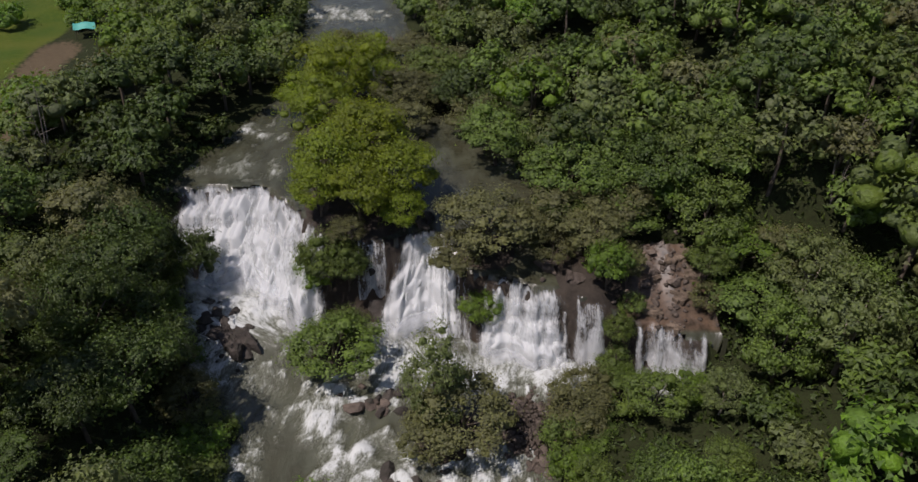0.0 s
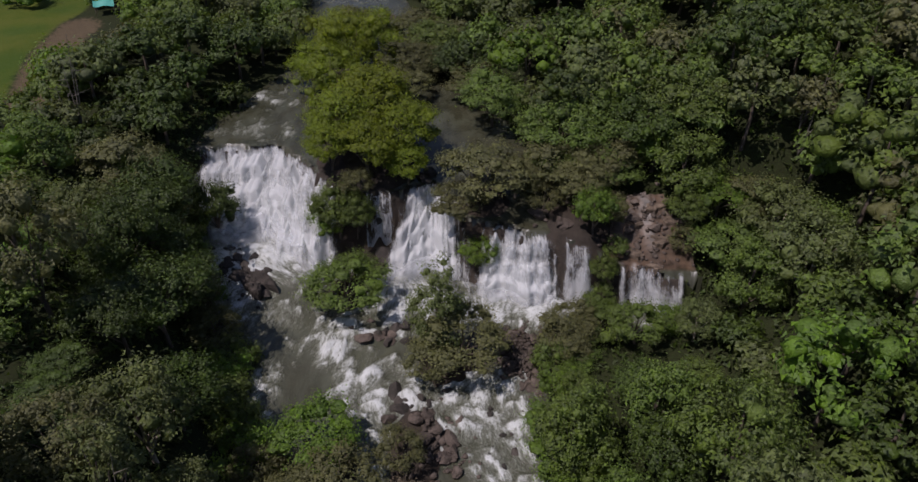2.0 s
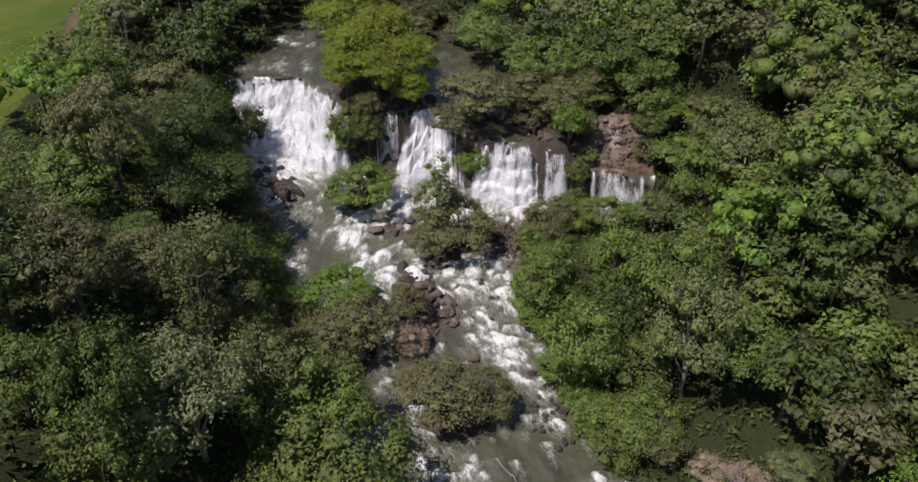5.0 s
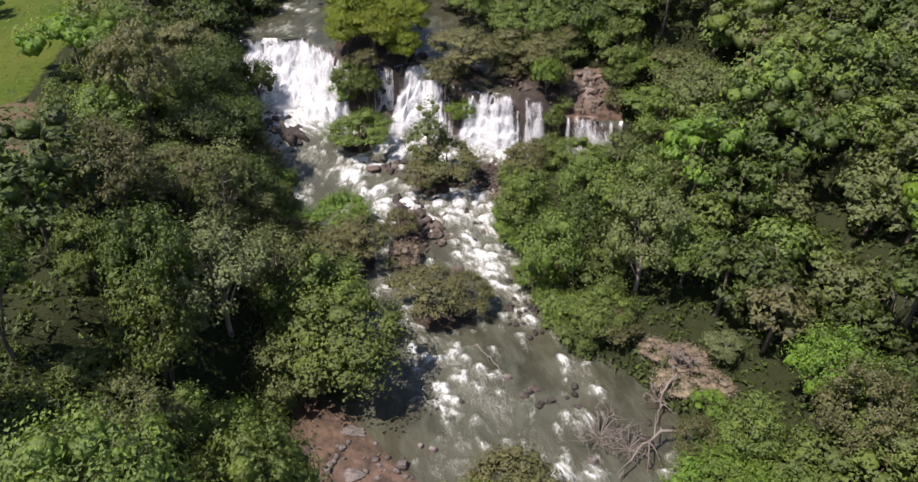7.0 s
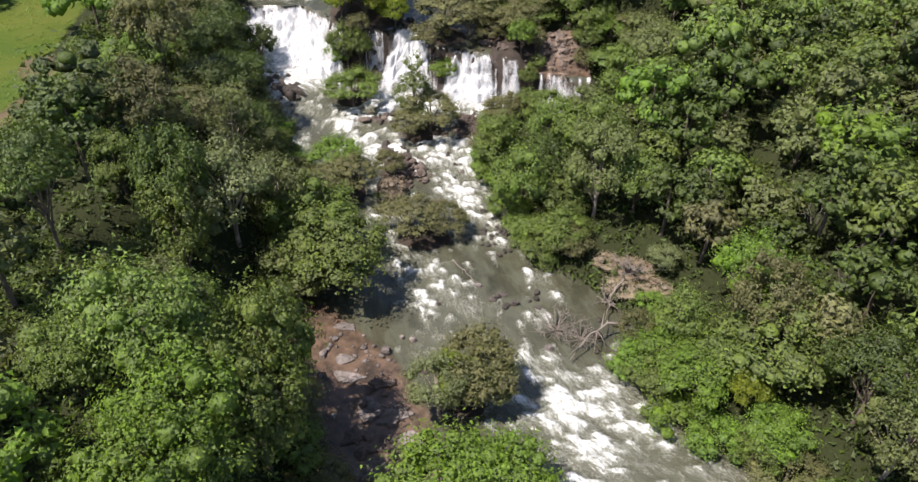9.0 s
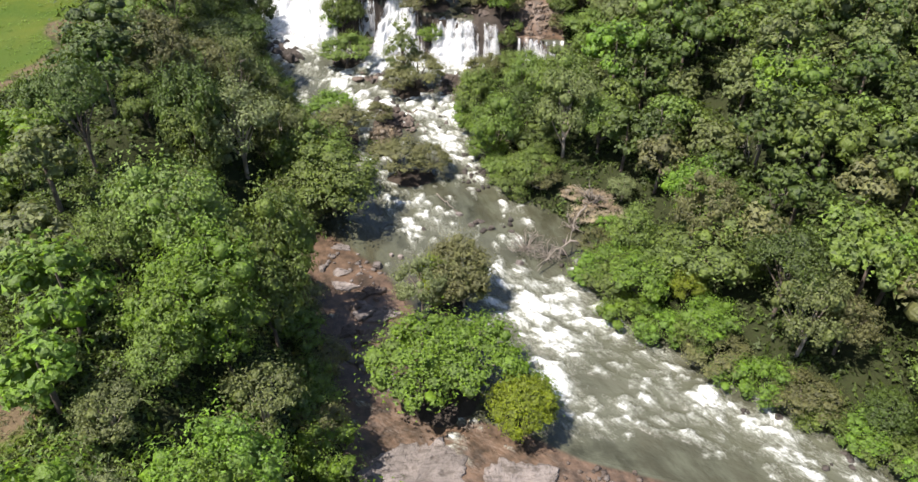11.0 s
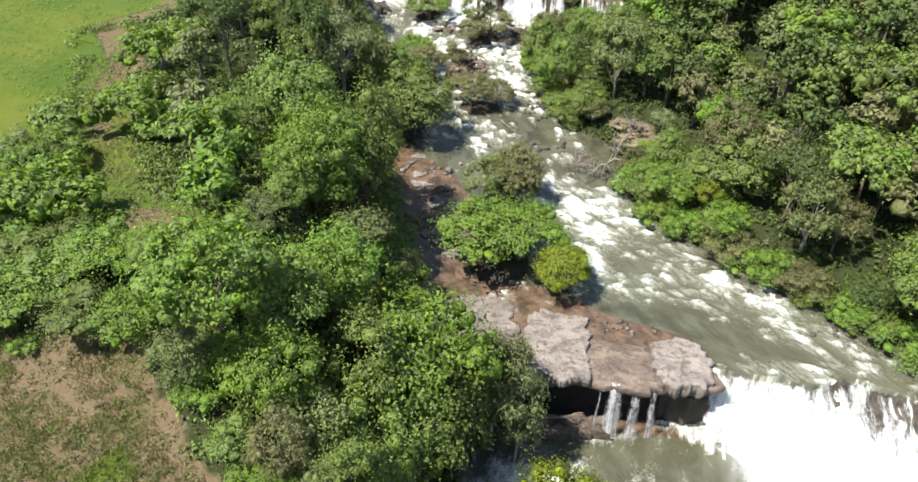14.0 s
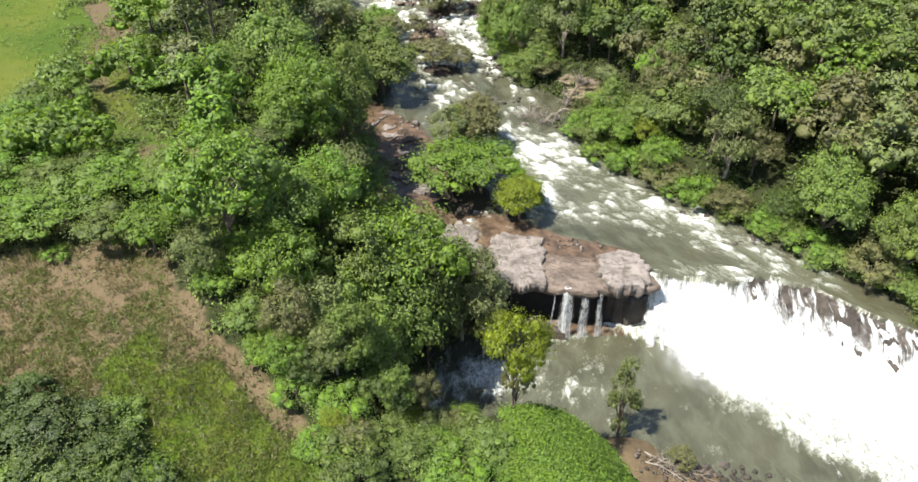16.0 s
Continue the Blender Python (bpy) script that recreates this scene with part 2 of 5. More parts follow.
LEAF_PALE = leaf_material("pale_green_leaf", (0.105, 0.135, 0.045), (0.165, 0.2, 0.068), 0.3)
LEAF_DRY = leaf_material("dry_brown_leaf", (0.19, 0.145, 0.095), (0.33, 0.265, 0.18), 0.2)

# ---- plan of the river: banks, ledges and levels ----
LEFT = [(-120, 30), (-75, 34), (-62, 27), (-60, 24), (-59, 20), (-58.2, 14), (-57.5, 8), (-57, 3), (-51, 2.5), (-48, 3), (-44, 3), (-38, -1), (-29, -2.6), (-22, -4.5), (-16, -6),
        (-10, -8.5), (-5, -12), (0, -17), (4, -15.5), (8, -12.5), (12, -10.5), (20, -13), (26, -16), (33, -19), (39, -21.5), (45, -24), (48, -26),
        (55, -30), (64, -32), (72, -32.5), (80, -29), (93, -24.5), (110, -24), (128, -26), (145, -29), (260, -45)]
RIGHT = [(-120, 150), (-80, 100), (-65, 82), (-50, 68), (-44, 60), (-36, 51), (-29, 45), (-22, 36.5), (-16, 29), (-10, 23.5), (-5, 21), (0, 22),
         (4, 21), (8, 18), (12, 14), (20, 11), (26, 10), (33, 8), (39, 8), (44, 11), (47, 24), (54, 23), (60, 21.5), (63, 8), (68, 6.5),
         (80, 3.5), (93, -2), (110, -7), (128, -12), (145, -12), (260, -25)]
LIP = [(-40, 69), (-33, 70), (-30.5, 71), (-22.6, 71), (-20, 68), (-17.5, 65), (-14, 62.5), (-10.8, 61), (-8.4, 61.2), (-6, 62), (-2.8, 63.8),
       (-1.2, 61), (1, 57), (4.5, 56), (8.5, 54.8), (11.4, 54), (14, 52.6), (18, 51.8), (24, 50), (40, 48)]
LIP_Z = [(-33, 10), (-15, 10), (-10, 9.2), (-2, 9.1), (1, 8.1), (14, 7.6), (16.5, 5.7), (26, 5.5)]
RUN = [(-33, 10), (-18, 10), (-13, 7), (-3, 7), (0, 4.5), (14, 4), (18, 3), (26, 3)]
LIP_LOW = [(-20, -37.4), (20, -37.8), (25, -37.4), (27, -35), (32, -35.6), (37, -36.5), (41, -35), (46, -37), (52, -42), (60, -47), (80, -58), (120, -80)]
LEVEL = [(-50, -3.4), (-36, -3.1), (-28, -2.7), (-15, -2.2), (0, -1.6), (10, -1.1), (25, -0.5), (38, 0.1), (45, 0.8), (50, 1.1), (70, 1.4)]
BANK = [(-120, -9.5), (-47, -9.5), (-42, -7), (-37, -3.2), (-15, -2.2), (0, -1.5), (25, -0.4), (45, 1), (50, 2.4), (60, 7), (70, 10.2), (130, 11.2), (260, 12)]
PLATEAU = [(-120, 3), (-72, 5), (-62, 7.2), (-55, 9), (-48, 11), (-35, 13), (0, 12.4), (70, 12.5), (150, 13), (300, 15)]
FIELD_X = [(-60, -40), (-40, -46), (-17, -48), (0, -48.5), (9, -55), (14, -58), (20, -52), (25, -48), (40, -53), (60, -57), (80, -60), (95, -64), (125, -68), (145, -76), (260, -120)]
STRIP_X = [(-75, -1), (-67, -6.6), (-64, -10), (-60, -14), (-57, -18.7), (-48.6, -22.6), (-46, -24), (-43, -30), (-40, -46)]


def along(table, v):
    return np.interp(v, [a for a, _ in table], [b for _, b in table])


def lip_line(x):
    """The upper ledge's edge, with its small juts and notches."""
    x = np.asarray(x, float)
    return along(LIP, x) + 0.3 * np.sin(x * 1.3 + 1) + 0.18 * np.sin(x * 3.1) + 0.1 * np.sin(x * 5.3 + 2)


def smooth(v, low=0.0, high=1.0):
    t = np.clip((v - low) / (high - low), 0, 1)
    return t * t * (3 - 2 * t)


def wavy(x, y, size, seed=0):
    """Smooth pseudo-noise between about -1 and 1 from a few crossed waves."""
    out = 0
    rnd = np.random.RandomState(seed + 11)
    for _ in range(6):
        a, b, c = rnd.uniform(0, 6.28), rnd.uniform(0.7, 2.1), rnd.uniform(0, 6.28)
        out = out + np.sin((x * math.cos(a) + y * math.sin(a)) * b / size + c)
    return out / 3.2


def level_mid(x, y):
    return along(LEVEL, y) + 2.0 * smooth(-14 - x, 0, 4) * smooth(y, 47, 59)


def water_level(x, y):
    """The still level of the river at a place of its bed, with no waves."""
    lip, low = lip_line(x), along(LIP_LOW, x)
    up = along(LIP_Z, x) + (10.6 - along(LIP_Z, x)) * smooth(y - lip, 0, 14) + 0.012 * np.maximum(y - lip, 0)
    return np.where(y > lip, up, np.where(y > low, level_mid(x, y), -10.0))


# Islets in the stream: x, y, half-widths and height over the water.
ISLES = [(-11, 67.5, 6.5, 6.5, 1.2), (-15, 86, 6, 13, 1.0), (-12.5, 52.5, 3, 3.5, 0.7), (-1, 42, 3.5, 3.5, 0.7), (6.2, 43.5, 2.3, 4, 0.6), (-4, 32, 2.8, 6, 0.6),
         (-11, 27, 3.2, 6, 0.7), (0, 17, 4, 2.6, 0.6), (4.5, -20, 4.2, 5, 0.6), (11.5, -24, 2.2, 2.0, 0.4), (5, -8, 2.8, 2.2, 0.4), (13.5, 57, 4, 5, 0.8), (3, 60, 3.5, 3, 0.6), (22, -55.2, 4.2, 2.2, 1.2), (27, -59.6, 5.5, 3.2, 1.5), (20, -59, 4, 4, 1.6)]


def bed(x, y):
    """The river's bed, with the two rock ledges over which it falls, and the islets."""
    lip, low = lip_line(x), along(LIP_LOW, x)
    up = along(LIP_Z, x) + (10.6 - along(LIP_Z, x)) * smooth(y - lip, 0, 14)
    t = np.clip((lip - 0.3 - y) / (along(RUN, x) * 0.75), 0, 1) ** 0.45
    mid = up + (level_mid(x, y) - up) * t
    s = smooth((low + 2.2 + 3.4 * smooth(x, -2, 4) * smooth(28 - x, 0, 3) - y) / (2.6 + 5.5 * smooth(x, 29, 42)))
    out = mid - 0.75 + (-11.2 - mid + 0.75) * s
    for cx, cy, wx, wy, high in ISLES:
        near = np.exp(-(((x - cx) / wx) ** 2 + ((y - cy) / wy) ** 2) ** 2)
        out = out + (high + 0.75) * near
    return out


def value_noise(x, y, seed=0):
    """Smooth random noise between 0 and 1."""
    table = np.random.RandomState(seed).rand(256, 256)
    i, j = np.floor(x).astype(int), np.floor(y).astype(int)
    u, v = x - i, y - j
    u, v = u * u * (3 - 2 * u), v * v * (3 - 2 * v)
    at = lambda a, b: table[a % 256, b % 256]
    return (at(i, j) * (1 - u) + at(i + 1, j) * u) * (1 - v) + (at(i, j + 1) * (1 - u) + at(i + 1, j + 1) * u) * v


def fractal(x, y, seed=0, octaves=4):
    out, amount, total = 0, 1.0, 0
    for k in range(octaves):
        out = out + amount * value_noise(x * 2 ** k + 17 * k, y * 2 ** k + 31 * k, seed + k)
        total += amount
        amount *= 0.55
    return out / total


def ground_height(x, y):
    x, y = np.asarray(x, float), np.asarray(y, float)
    left, right = along(LEFT, y) - 0.8, along(RIGHT, y) + 0.8
    dl, dr = left - x, x - right
    w = along(BANK, y)
    rough = 0.5 * wavy(x, y, 3.5, 1) + 0.9 * wavy(x, y, 9, 2)
    lift_l = (along(PLATEAU, y) - w) * smooth(dl, -1.5, 17) + 0.02 * np.maximum(dl - 40, 0)
    lift_r = 0.8 * smooth(dr, -1, 2) + 7.5 * smooth(dr, 0, 42) + 0.05 * np.maximum(dr - 25, 0)
    calm = 1 - smooth(dl, 18, 30)
    g_l = w + lift_l + (0.4 + 0.6 * calm) * rough * smooth(dl, 1, 8)
    g_l = g_l - 8.0 * np.exp(-((x - 4.5) / 6) ** 2 - ((y + 60) / 6.5) ** 2)
    g_r = w + lift_r + rough * smooth(dr, 1, 8)
    inside = bed(x, y)
    g = np.where(dl > 0, inside + (g_l - inside) * smooth(dl, 0, 1.6), np.where(dr > 0, inside + (g_r - inside) * smooth(dr, 0, 1.6), inside))
    return g


TRACK = [(-53, 9), (-47, -2), (-43.5, -14), (-38.5, -24), (-33, -33), (-26, -35.5)]


def track_distance(x, y):
    """How far a place is from the middle of the grassy track."""
    best = np.full(np.shape(x), 1e9)
    for (ax, ay), (bx, by) in zip(TRACK, TRACK[1:]):
        ux, uy = bx - ax, by - ay
        t = np.clip(((x - ax) * ux + (y - ay) * uy) / (ux * ux + uy * uy), 0, 1)
        best = np.minimum(best, np.hypot(x - ax - t * ux, y - ay - t * uy))
    return best


# ---- mesh helpers ----
def mesh_from(name, verts, faces, material, smooth_shade=False):
    me = bpy.data.meshes.new(name)
    if isinstance(faces, np.ndarray):
        count, size = faces.shape
        me.vertices.add(len(verts))
        me.vertices.foreach_set("co", np.asarray(verts, np.float32).ravel())
        me.loops.add(count * size)
        me.loops.foreach_set("vertex_index", faces.astype(np.int32).ravel())
        me.polygons.add(count)
        me.polygons.foreach_set("loop_start", np.arange(0, count * size, size, dtype=np.int32))
        me.update(calc_edges=True)
    else:
        me.from_pydata([tuple(v) for v in verts], [], faces)
    if smooth_shade:
        me.polygons.foreach_set("use_smooth", np.ones(len(me.polygons), bool))
    me.materials.append(material)
    return me


def float_attribute(me, name, values):
    me.attributes.new(name, "FLOAT", "POINT").data.foreach_set("value", np.asarray(values, np.float32))


def child(name, me, parent, label=""):
    ob = new(name, me)
    ob.parent = parent
    return tagged(ob, label)


def grid_faces(nx, ny):
    """Quads of a grid of nx by ny points, x running fastest."""
    i = np.arange((nx - 1) * (ny - 1))
    a = i // (nx - 1) * nx + i % (nx - 1)
    return np.stack((a, a + 1, a + nx + 1, a + nx), 1)


# ---- ground ----
def spread(low, high, step, far):
    """Even steps from low to high, then wider and wider ones out to far on both sides."""
    out, d = [], step
    while sum(out) < far:
        d *= 1.35
        out.append(d)
    tail = np.cumsum(out)
    return np.concatenate((low - tail[::-1], np.arange(low, high + 0.01, step), high + tail))


def build_ground():
    xs, ys = spread(-82, 96, 1.0, 2600), spread(-86, 160, 1.0, 2600)
    gx, gy = (v.ravel() for v in np.meshgrid(xs, ys))
    gz = ground_height(gx, gy)
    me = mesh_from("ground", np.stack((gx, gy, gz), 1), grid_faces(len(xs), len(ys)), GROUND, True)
    dl, dr = along(LEFT, gy) - gx, gx - along(RIGHT, gy)
    edge_x = along(FIELD_X, gy)
    field = smooth(edge_x - gx, -2, 2) * smooth(gy, -42, -38)
    strip = along(STRIP_X, gy)
    ragged = 3.0 * (fractal(gx / 5, gy / 5, 131, 4) - 0.5)
    clearing = smooth(strip - gx + 0.5 * ragged, -1.5, 1.5) * smooth(-gy + 2 * ragged, 47, 50.5)
    weeds = clearing * smooth(4.5 * (fractal(gx / 4.5, gy / 4.5, 135, 4) - 0.5) + 0.16 * (-gy - 58) + 0.09 * (gx + 22), -0.7, 1.3)
    soil = np.exp(-((gx - edge_x - 1.5) / 3.0) ** 2) * smooth(gy, -16, -8) * smooth(-gy, -24, -18)
    soil = np.maximum(soil, np.exp(-((gx - edge_x - 1) / 4.5) ** 2) * smooth(gy, 18, 24) * smooth(-gy, -46, -40) * (0.75 + 0.35 * wavy(gx, gy, 4, 6)))
    soil = np.maximum(soil, 0.9 * np.exp(-((gx - edge_x - 2) / 4) ** 2) * smooth(gy, 74, 78) * smooth(-gy, -120, -108))
    soil = np.maximum(soil, 0.8 * clearing)
    soil = np.maximum(soil, np.exp(-((gx + 27) / 5) ** 2 - ((gy + 35) / 2.5) ** 2))
    field = np.maximum(field * (1 - soil), weeds)
    soil = soil * (1 - 0.8 * weeds)
    soil = np.maximum(soil, np.exp(-((gx - strip - 0.3) / 1.7) ** 2) * smooth(-gy, 52, 55) * smooth(gy, -68, -65.5))
    field = field * (1 - np.exp(-((gx - strip - 0.3) / 1.7) ** 2) * smooth(-gy, 52, 55) * smooth(gy, -68, -65.5))
    lane = track_distance(gx, gy)
    worn = smooth(gy, -8, 1)
    soil = np.maximum(soil, (0.3 + 0.32 * worn) * smooth(4.0 - lane, 0, 3) + 0.3 * wavy(gx, gy, 2.5, 8) * smooth(4.0 - lane, 0, 3))
    field = np.maximum(field, (1 - worn) * smooth(4.5 - lane, 0, 2))
    rock = np.maximum(smooth(-dl, -1.5, 0.5) * smooth(-dr, -1.5, 0.5), 0)
    mud = smooth(np.exp(-((gx - 23) / 6) ** 2 - ((gy + 57.5) / 4) ** 2) + np.exp(-((gx - 28) / 5) ** 2 - ((gy + 60) / 4) ** 2), 0.3, 0.6)
    soil, rock = np.maximum(soil, mud), rock * (1 - mud)
    for name, values in (("field", field), ("soil", soil), ("rock", rock)):
        float_attribute(me, name, values)
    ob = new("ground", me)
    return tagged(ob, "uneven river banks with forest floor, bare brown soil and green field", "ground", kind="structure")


build_ground()

# ---- river ----
# Where the water breaks: x, y, half-widths and strength of each white patch; negative: calm.
WHITE_FALLS = [(-24, 59, 7, 5, 1.0), (-16, 58, 5, 3, 0.6), (-25, 51, 4, 5, 0.6), (-6, 52.5, 5, 4.5, 1.1), (5, 50.5, 6, 2.8, 1.0), (11, 50, 3, 2.0, 0.7), (21, 47.5, 3, 1.6, 0.9)]
WHITE_UPPER = [(-19, 48, 4, 3, 0.55), (-13, 45, 3, 3, 0.9), (-9, 41.5, 4, 3, 0.8), (-4.5, 38.5, 4, 2.5, 0.8), (3, 38, 4, 4, 0.8), (4.5, 32, 4, 4.5, 0.75), (6, 26, 4, 4, 0.65),
               (-8.5, 33, 2.5, 4, 0.75), (-7.5, 25, 2, 4, 0.5), (-19, 38, 2, 6, 0.5), (9.5, 19, 2.5, 5, 0.65), (4, 22, 3, 2, 0.5), (-4, 20, 2, 4, 0.4)]
WHITE_LOWER = [(-1, 12, 3, 3, 0.7), (1.5, 8, 3.5, 4, 0.5), (5, 5, 4, 2.5, 0.65), (1, -1, 4, 3, 0.55), (13.5, 9, 2, 5, 0.5), (10, -5, 4, 6, 0.7), (16, -7, 4, 4, 0.6), (17, -13, 5, 4, 0.7),
               (23, -10, 3, 4, 0.6), (13, -19, 4, 4, 0.75), (26, -18, 4, 4, 0.65), (20, -23, 5, 3, 0.65), (34, -18, 2.5, 3, 0.5), (38, -24, 4, 5, 0.55), (31, -24, 5, 3.5, 0.65)]
WHITE_EDGE = [(40, -30, 5, 4, 0.35), (46, -33, 5, 3, 0.25), (44, -36, 6, 3, 0.25), (34, -34.5, 6, 1.5, 0.5), (9, 10, 3, 3, -0.3), (8, 14, 2, 3, -0.2), (26, -30, 4, 4, -0.25), (-10, 0, 6, 6, -0.4),
              (-2, -10, 4, 10, -0.4), (14, -31, 8, 3.5, -0.6), (20, 3, 3, 4, -0.3)]
WHITE_POOL = [(17.5, -38.7, 2, 0.9, 0.8), (9.0, -45.2, 4.6, 2.6, 1.7), (1.5, -46.5, 3, 2.5, 0.8), (18.5, -46.5, 2.4, 2.0, 0.5), (23, -48, 3, 3, 0.35)]
SHALLOW_X = [(-39, 27.5), (-30.5, 25), (-28, 17), (-25, 12), (-22, 3), (-14, 2.5), (-8, 1), (-3, -2), (0, -5), (4, -9), (8, -14), (9, -40)]


def energy(x, y, patches, still):
    out = np.full(np.shape(x), still)
    for cx, cy, wx, wy, strength in patches:
        out = out + strength * np.exp(-((x - cx) / wx) ** 2 - ((y - cy) / wy) ** 2)
    return out


# Coordinates along and across the stream.
STREAM_Y = np.arange(-125.0, 265.0, 1.0)
STREAM_X = np.convolve(np.pad(0.5 * (along(LEFT, STREAM_Y) + along(RIGHT, STREAM_Y)), 8, "edge"), np.ones(17) / 17, "valid")
STREAM_SLOPE = np.gradient(STREAM_X, STREAM_Y)
STREAM_S = np.cumsum(np.hypot(1, STREAM_SLOPE))


def stream(x, y):
    """Metres across and along the stream."""
    slope = np.interp(y, STREAM_Y, STREAM_SLOPE)
    return (x - np.interp(y, STREAM_Y, STREAM_X)) / np.hypot(1, slope), np.interp(y, STREAM_Y, STREAM_S)


def breakers(u, v, wild, number, seed):
    """Breaking crests: each has a sharp upstream edge, a bowed front and a tail of foam drawn out downstream."""
    r = np.random.RandomState(seed)
    chance = np.clip(wild, 0, 1.2) ** 1.4
    chosen = r.choice(len(u), number, p=chance / chance.sum())
    foam, rise = np.zeros(len(u)), np.zeros(len(u))
    order = np.argsort(v)
    sorted_v = v[order]
    for i in chosen:
        u0, v0, force = u[i] + r.uniform(-0.3, 0.3), v[i] + r.uniform(-0.3, 0.3), wild[i]
        wide, tail = r.uniform(0.35, 1.15) * (0.6 + 0.5 * min(force, 1)), r.uniform(0.6, 2.4)
        a, b = np.searchsorted(sorted_v, (v0 - 3 * tail - 1, v0 + 1.5))
        k = order[a:b]
        du = u[k] - u0
        k, du = k[np.abs(du) < 3 * wide], du[np.abs(du) < 3 * wide]
        s = v0 - v[k] - 0.45 * du * du / wide * r.uniform(0.2, 1.0)
        across = np.exp(-(du / (wide * (1 + 0.12 * np.maximum(s, 0)))) ** 2)
        along_it = np.where(s < 0, np.exp(-(s / 0.3) ** 2), np.exp(-s / tail))
        amount = r.uniform(0.55, 1.0) * across * along_it
        foam[k] = np.maximum(foam[k], amount) + 0.2 * np.minimum(foam[k], amount)
        rise[k] += 0.3 * r.uniform(0.5, 1.0) * wide * across * np.where(s < 0, np.exp(-(s / 0.45) ** 2), np.exp(-s / 0.7))
    return foam, rise


def build_water(name, low, high, step, keep, label, patches, rest, still):
    xs, ys = np.arange(low[0], high[0] + step, step), np.arange(low[1], high[1] + step, step)
    gx, gy = (v.ravel() for v in np.meshgrid(xs, ys))
    gz = water_level(gx, gy) if rest is None else np.full_like(gx, rest)
    left, right = along(LEFT, gy), along(RIGHT, gy)
    u, v = stream(gx, gy)
    wild = np.clip(energy(gx, gy, patches, still), 0, 1.5)
    if rest is not None:
        wild = np.maximum(wild, 1.25 * smooth(gx - 27.5 - 1.07 * (-41 - gy) + 9 * (fractal(gx / 4.5, gy / 4.5, 33, 4) - 0.5), -3.5, 4.5))
    wild = wild * (0.84 + 0.16 * smooth(gy, 44, 52)) if rest is None else wild
    bend_u = u + 1.6 * (fractal(u / 4, v / 5, 40, 3) - 0.5)
    bend_v = v + 2.5 * (fractal(u / 4, v / 5, 44, 3) - 0.5)
    if rest is not None:
        bend_u, bend_v = gx + 2.5 * (fractal(gx / 5, gy / 5, 40, 3) - 0.5), gy + 2.5 * (fractal(gx / 5, gy / 5, 44, 3) - 0.5)
    swell = fractal(bend_u / 1.5, bend_v / 2.6, 50, 4)
    crest = 1 - np.abs(2 * fractal(bend_u / 0.95, bend_v / 2.3, 60, 4) - 1)
    chop = fractal(bend_u / 0.8, bend_v / 1.2, 70, 3)
    rise = 0.9 * (swell - 0.5) + 0.5 * (crest - 0.7) + 0.25 * (chop - 0.5)
    foam = smooth(wild * 0.95 + 2.0 * (swell - 0.5) + 1.5 * (crest - 0.72) + 0.6 * (chop - 0.5), 0.22, 1.25) * smooth(wild, 0.02, 0.25) * 0.95
    foam = np.maximum(foam, 0.95 * smooth(wild, 0.7, 1.2))
    crests = 0.0
    if name == "water_middle":
        inside = keep(gx, gy) & (gx > left) & (gx < right)
        torn_u, torn_v = bend_u + 0.5 * (fractal(gx / 0.7, gy / 0.7, 46, 3) - 0.5), bend_v + 0.7 * (fractal(gx / 0.8, gy / 0.8, 48, 3) - 0.5)
        broken, crests = breakers(torn_u, torn_v, np.where(inside, np.maximum(wild - 0.06, 0.0), 0.0) * (1 + 0.1 * smooth(gy, 14, 22)), 1080, 77)
        veil = 0.38 * smooth(wild, 0.2, 0.85) * smooth(swell + 0.4 * (crest - 0.6), 0.35, 0.75)
        foam = np.maximum(0.95 * smooth(broken, 0.15, 1.05) + veil, np.where(gy > 44, 0.9 * smooth(wild, 0.6, 1.15), 0.95 * smooth(wild, 0.95, 1.35)))
        rise = 0.5 * rise
    gz = gz + np.minimum(wild, 1) * rise * 0.85 + 0.05 * (chop - 0.5) + crests
    shallow = smooth(along(SHALLOW_X, gy) - gx, -1.5, 1.5) * smooth(gy, -39, -38)
    shallow = np.maximum(shallow, smooth(gx, 16, 17) * smooth(gy, 50, 52) * smooth(-gy, -64, -60))
    faces = grid_faces(len(xs), len(ys))
    ok = keep(gx, gy) & (gx > left - 2.5) & (gx < right + 2.5)
    faces = faces[ok[faces].all(1)]
    used = np.unique(faces)
    where = np.zeros(len(gx), np.int64)
    where[used] = np.arange(len(used))
    me = mesh_from(name, np.stack((gx, gy, gz), 1)[used], where[faces], WATER, True)
    float_attribute(me, "foam", foam[used])
    float_attribute(me, "shallow", shallow[used])
    float_attribute(me, "churn", (wild if rest is None else np.maximum(wild, 0.42))[used])
    flow = np.stack((bend_u, bend_v, 0 * gx), 1)[used].astype(np.float32)
    me.attributes.new("flow", "FLOAT_VECTOR", "POINT").data.foreach_set("vector", flow.ravel())
    return tagged(new(name, me), label, "river", kind="structure")


